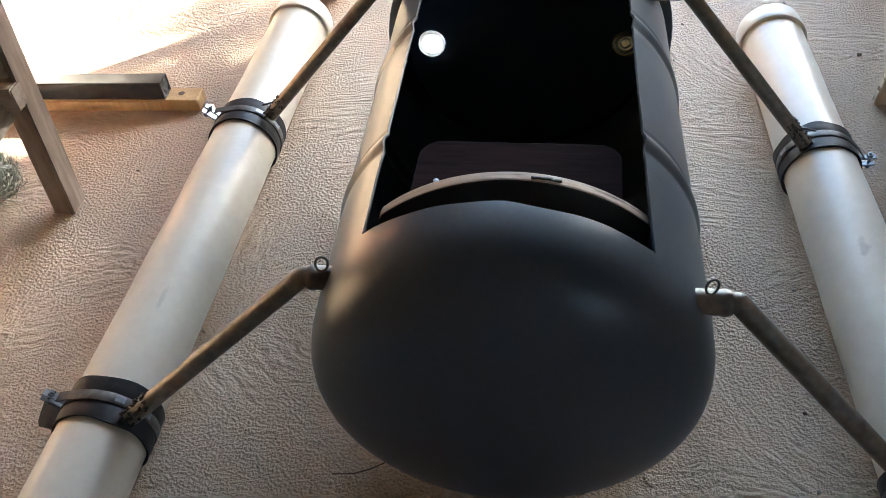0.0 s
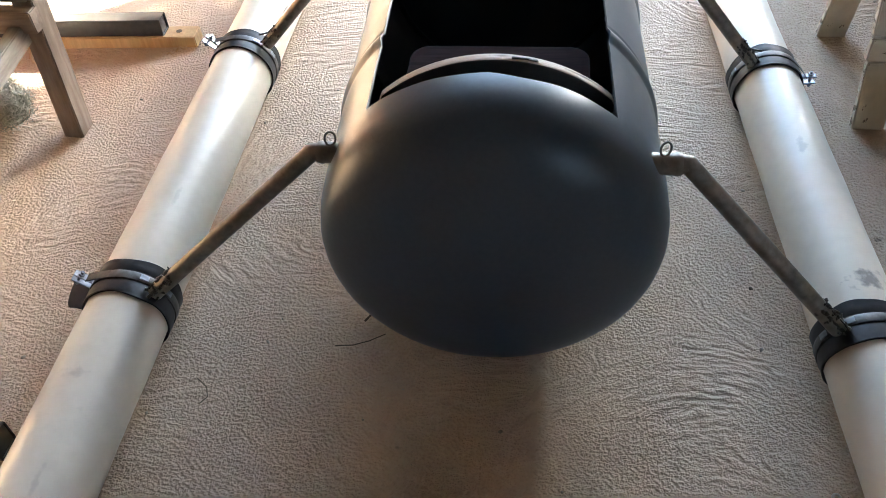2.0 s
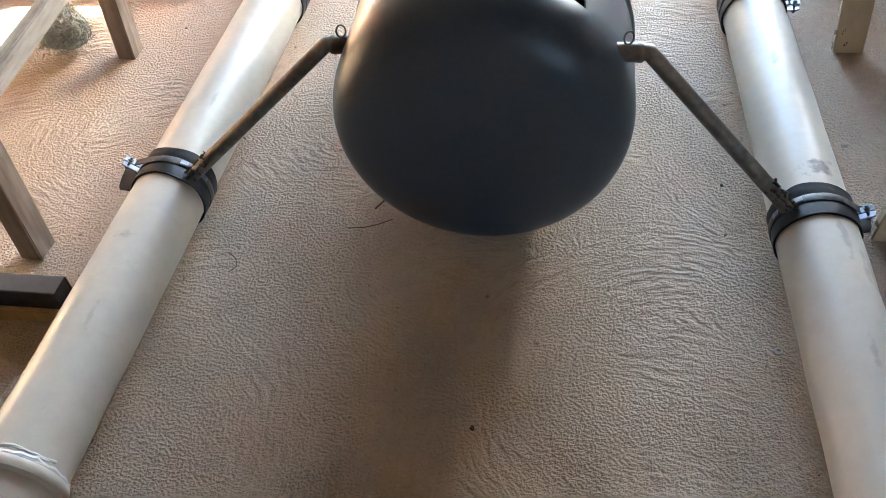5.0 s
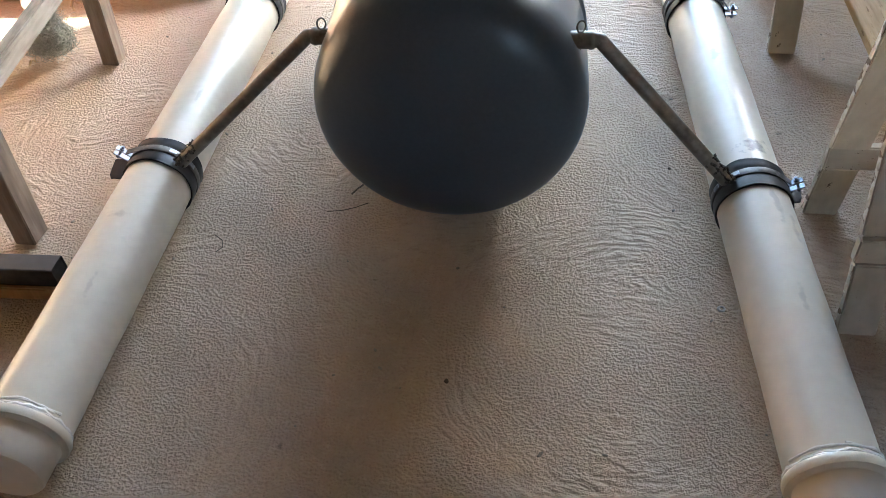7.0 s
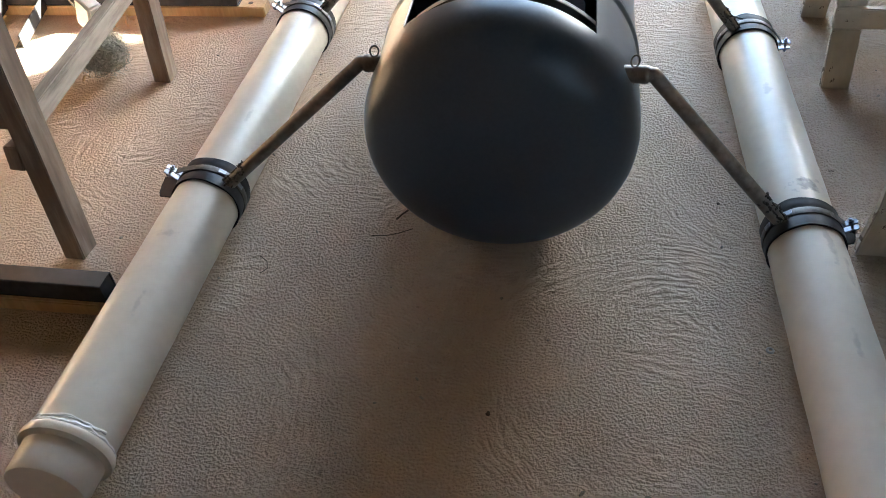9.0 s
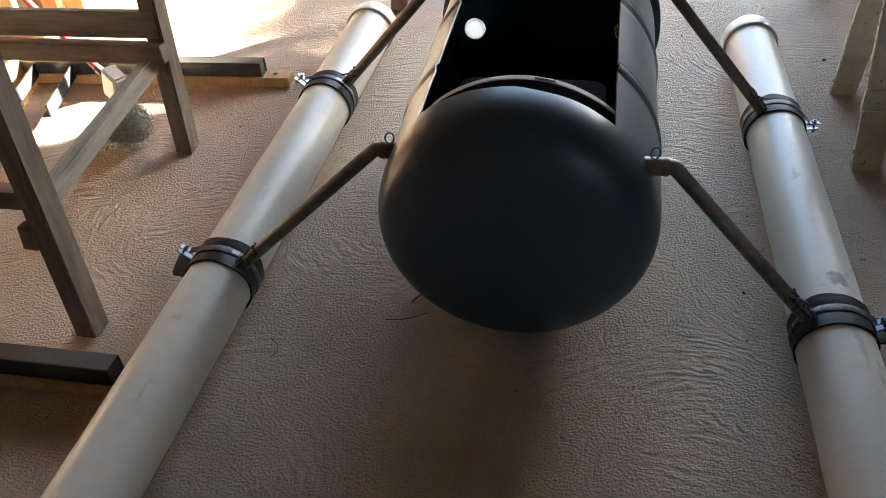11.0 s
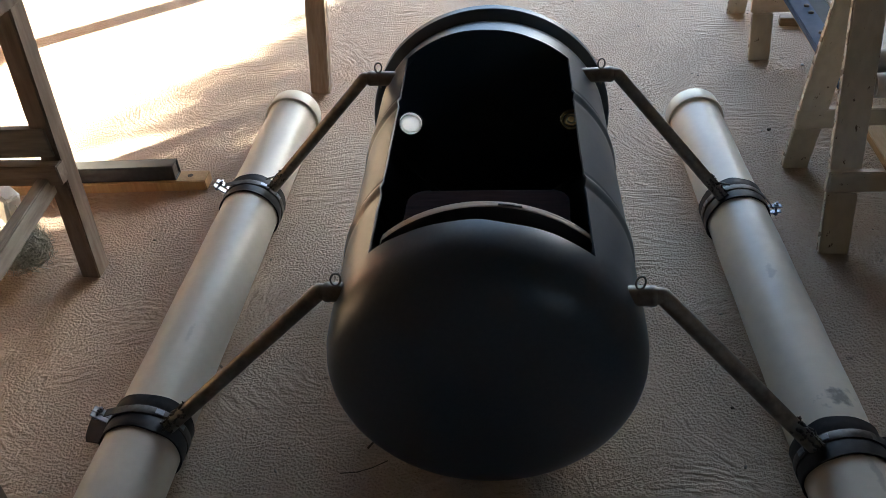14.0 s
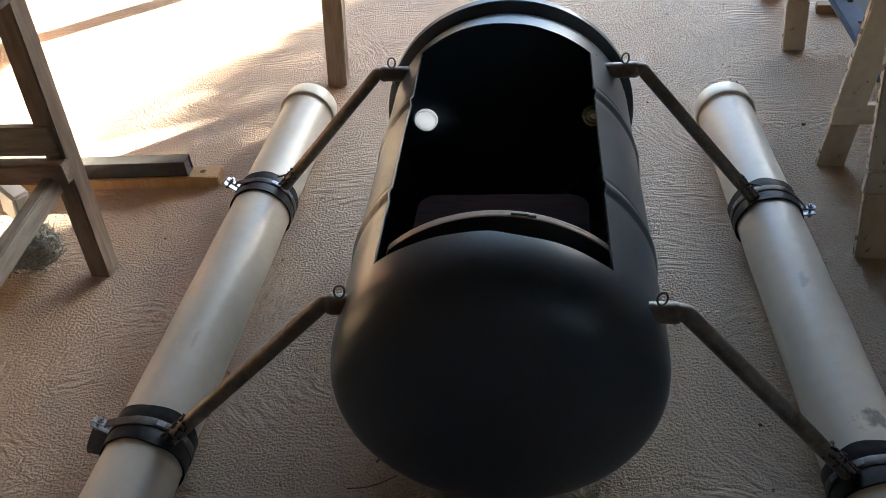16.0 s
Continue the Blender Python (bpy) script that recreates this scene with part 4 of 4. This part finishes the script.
# ------------------------------------------------------------------ cream sawhorses
def sawhorse(y_near, y_far, x0, label):
    mid = (y_near + y_far) / 2
    ob = thing("sawhorse", label, "sawhorse", (x0, mid, 0), group="sawhorses in a row")
    top = 0.74
    for s, yy in ((-1, y_near - mid), (1, y_far - mid)):
        foot, crown = Vector((0, yy, 0)), Vector((0, s * 0.022, top))

        def at(x, z):
            return foot.lerp(crown, z / top) + Vector((x, 0, 0))
        for x in (0.0375, 1.10):
            beam("leg_foot", at(x + 0.001, 0.0), at(x + 0.001, 0.1595), 0.074, 0.022, M_PAINT_EDGE, ob, cuts=6)
            beam("leg", at(x, 0.2205), at(x, top), 0.076, 0.022, M_PAINT_EDGE, ob, cuts=8)
        beam("rail", at(-0.001, 0.19), at(1.14, 0.19), 0.022, 0.0585, M_PAINT, ob, side=(0, 1, 0), cuts=8)
    beam("top_beam", (-0.05, 0, top + 0.035), (1.2, 0, top + 0.035), 0.09, 0.075, M_PAINT, ob, side=(0, 1, 0))
    return ob


sawhorse(0.680, 1.095, 0.810, "sawhorse of boards in chipped dirty cream paint")
sawhorse(-0.352, 0.006, 0.786, "sawhorse of boards in badly chipped cream paint")
sawhorse(1.820, 2.262, 0.852, "sawhorse of boards in chipped dirty cream paint")

sheet = thing("plywood_sheet", "tan plywood sheet lying across the sawhorse rails", "plywood sheet", (1.27, 0.30, 0.2302))
part("sheet", block(0.66, 1.22, 0.022, 0.002), M_OSB, sheet)
blue = thing("blue_board", "slate blue painted board with dark bolts on a pale batten", "board", (0.968, 1.56, 0.2192))
part("board", block(0.066, 0.85, 0.022, 0.003, at=(0, 0, 0.0215), cuts=6, rough=0.0004), M_BLUE, blue)
part("batten", block(0.052, 0.83, 0.010, 0.002, at=(0.000, 0, 0.005)), M_PINE, blue, "bare yellow pine batten")
for x, y in ((0.006, -0.09), (0.014, 0.068), (0.014, 0.126)):
    part("bolt_head", turned([(0, 0.0), (0, 0.009), (-0.006, 0.008), (-0.008, 0.0)], 12), M_BLACKWOOD, blue, m=pose(x, y, 0.0325, -90))
slate = thing("slate_board", "narrow dark slate-grey board beside the blue board", "board", (1.034, 1.56, 0.2192))
part("board", block(0.062, 0.84, 0.020, 0.002, at=(0, 0, 0.010), cuts=6, rough=0.0004), M_SLATE, slate)
pale = thing("pale_board", "dirty white board lying across the sawhorse rails", "board", (1.20, 1.58, 0.2192))
part("board", block(0.25, 0.80, 0.018, 0.002, at=(0, 0, 0.009)), M_PAINT, pale)
stub = thing("wood_block", "small brown offcut of timber on the concrete", "wood block", (1.085, 2.125, 0), -8)
part("block", block(0.11, 0.045, 0.034, 0.003, at=(0, 0, 0.017)), M_BROWNBLOCK, stub)
for y, z in ((1.105, 0.275), (1.225, 0.2925)):
    p = thing("pipe_offcut", "grey-white pipe offcut lying on the sawhorse rails", "pipe", (1.02, y, z - 0.055), group="pipe offcuts")
    part("pipe", turned([(0, 0.03), (0, 0.034), (0.7, 0.034), (0.7, 0.03), (0.0, 0.03)], 32), M_OFFCUT, p, smooth=True, m=pose(0, 0, 0.034, 0, 0, -90))

# ------------------------------------------------------------------ small things on the floor
nut = thing("steel_washer", "small steel washer lying on the concrete", "washer", (0.576, -0.308, 0.0))
part("washer", turned([(0.0, 0.0036), (0.003, 0.0036), (0.004, 0.0048), (0.004, 0.0070), (0.0024, 0.0084), (0.0, 0.0084)], 20), M_NUT, nut, smooth=True, m=pose(0, 0, 0, 90))


def twig(points, r, label):
    ob = thing("twig", label, "twig", points[0])
    part("stem", swept([Vector(p) - Vector(points[0]) for p in points], r, 6), M_TWIG, ob)


twig([(-0.310, -0.055, 0.003), (-0.275, -0.052, 0.004), (-0.245, -0.040, 0.004), (-0.215, -0.020, 0.003)], 0.0011, "thin dry twig on the concrete")
twig([(-0.262, 0.010, 0.003), (-0.250, 0.028, 0.006), (-0.240, 0.045, 0.004)], 0.0022, "short dark wood splinter")
twig([(-0.560, -0.150, 0.003), (-0.535, -0.170, 0.006), (-0.528, -0.190, 0.003), (-0.540, -0.205, 0.002)], 0.0011, "thin curled wire on the concrete")


def floor_crumbs():
    """Tiny stones and wood crumbs scattered over the concrete."""
    rng = random.Random(33)
    bm = bmesh.new()
    for _ in range(420):
        x, y = rng.uniform(-1.6, 1.8), rng.uniform(-1.0, 2.6)
        q = 0.0012 + 0.003 * rng.random() ** 3
        m = Matrix.Translation((x, y, q * 0.5)) @ Matrix.Rotation(rng.uniform(0, 6.3), 4, "Z") @ Matrix.Diagonal((q * rng.uniform(1, 2.2), q, q * 0.8, 1))
        bmesh.ops.create_icosphere(bm, subdivisions=1, radius=1, matrix=m)
    return bm


tagged(part("floor_crumbs", floor_crumbs(), M_CRUMB), "tiny stones and wood crumbs scattered on the concrete", "crumbs", kind="stuff")


def pebble(x, y, size, mat, label, seed):
    """A small lumpy stone."""
    ob = thing("pebble", label, "pebble", (x, y, 0), group="loose pebbles")
    bm = bmesh.new()
    bmesh.ops.create_icosphere(bm, subdivisions=2, radius=size)
    for v in bm.verts:
        v.co *= 1 + 0.5 * noise.noise(v.co / size * 1.1 + Vector((seed, 0, 0)))
        v.co.z *= 0.6
    low = min(v.co.z for v in bm.verts)
    bmesh.ops.translate(bm, vec=(0, 0, -low), verts=bm.verts)
    part("stone", bm, mat, ob)


pebble(0.822, 1.308, 0.0065, M_TWIG, "small dark stone on the concrete", 1.0)
pebble(0.034, -0.531, 0.0048, M_TWIG, "tiny dark stone on the concrete", 2.0)
pebble(0.504, 0.142, 0.0040, M_TWIG, "tiny dark stone on the concrete", 3.0)
pebble(1.032, 1.763, 0.0060, M_WHITE, "small white crumb of plaster on the concrete", 4.0)


def shaving(x, y, radius, turn, seed):
    """A thin curl of planed wood."""
    ob = thing("wood_shaving", "thin pale curl of planed wood on the concrete", "shaving", (x, y, 0), turn, group="wood shavings")
    rng = random.Random(seed)
    bm = bmesh.new()
    rows = []
    for k in range(15):
        a = 5.2 * k / 14
        rr = radius * (1 - 0.03 * k)
        rows.append([bm.verts.new((w + 0.002 * k, rr * math.sin(a), radius - rr * math.cos(a) + 0.0006)) for w in (0, 0.006 + rng.uniform(0, 0.003))])
    for p, q in zip(rows, rows[1:]):
        bm.faces.new((p[0], p[1], q[1], q[0]))
    curl = part("curl", bm, M_SHAVING, ob, smooth=True)
    sol = curl.modifiers.new("thickness", "SOLIDIFY")
    sol.thickness = 0.0005


for k, (x, y, radius, turn) in enumerate(((-1.429, 0.930, 0.016, 20), (-1.400, 0.905, 0.012, 80), (-1.452, 0.900, 0.010, -35), (-0.995, 0.975, 0.008, 15), (-0.965, 0.985, 0.006, 70),
                                          (-1.394, 0.560, 0.009, 40), (-1.02, 0.965, 0.005, -20))):
    shaving(x, y, radius, turn, k)
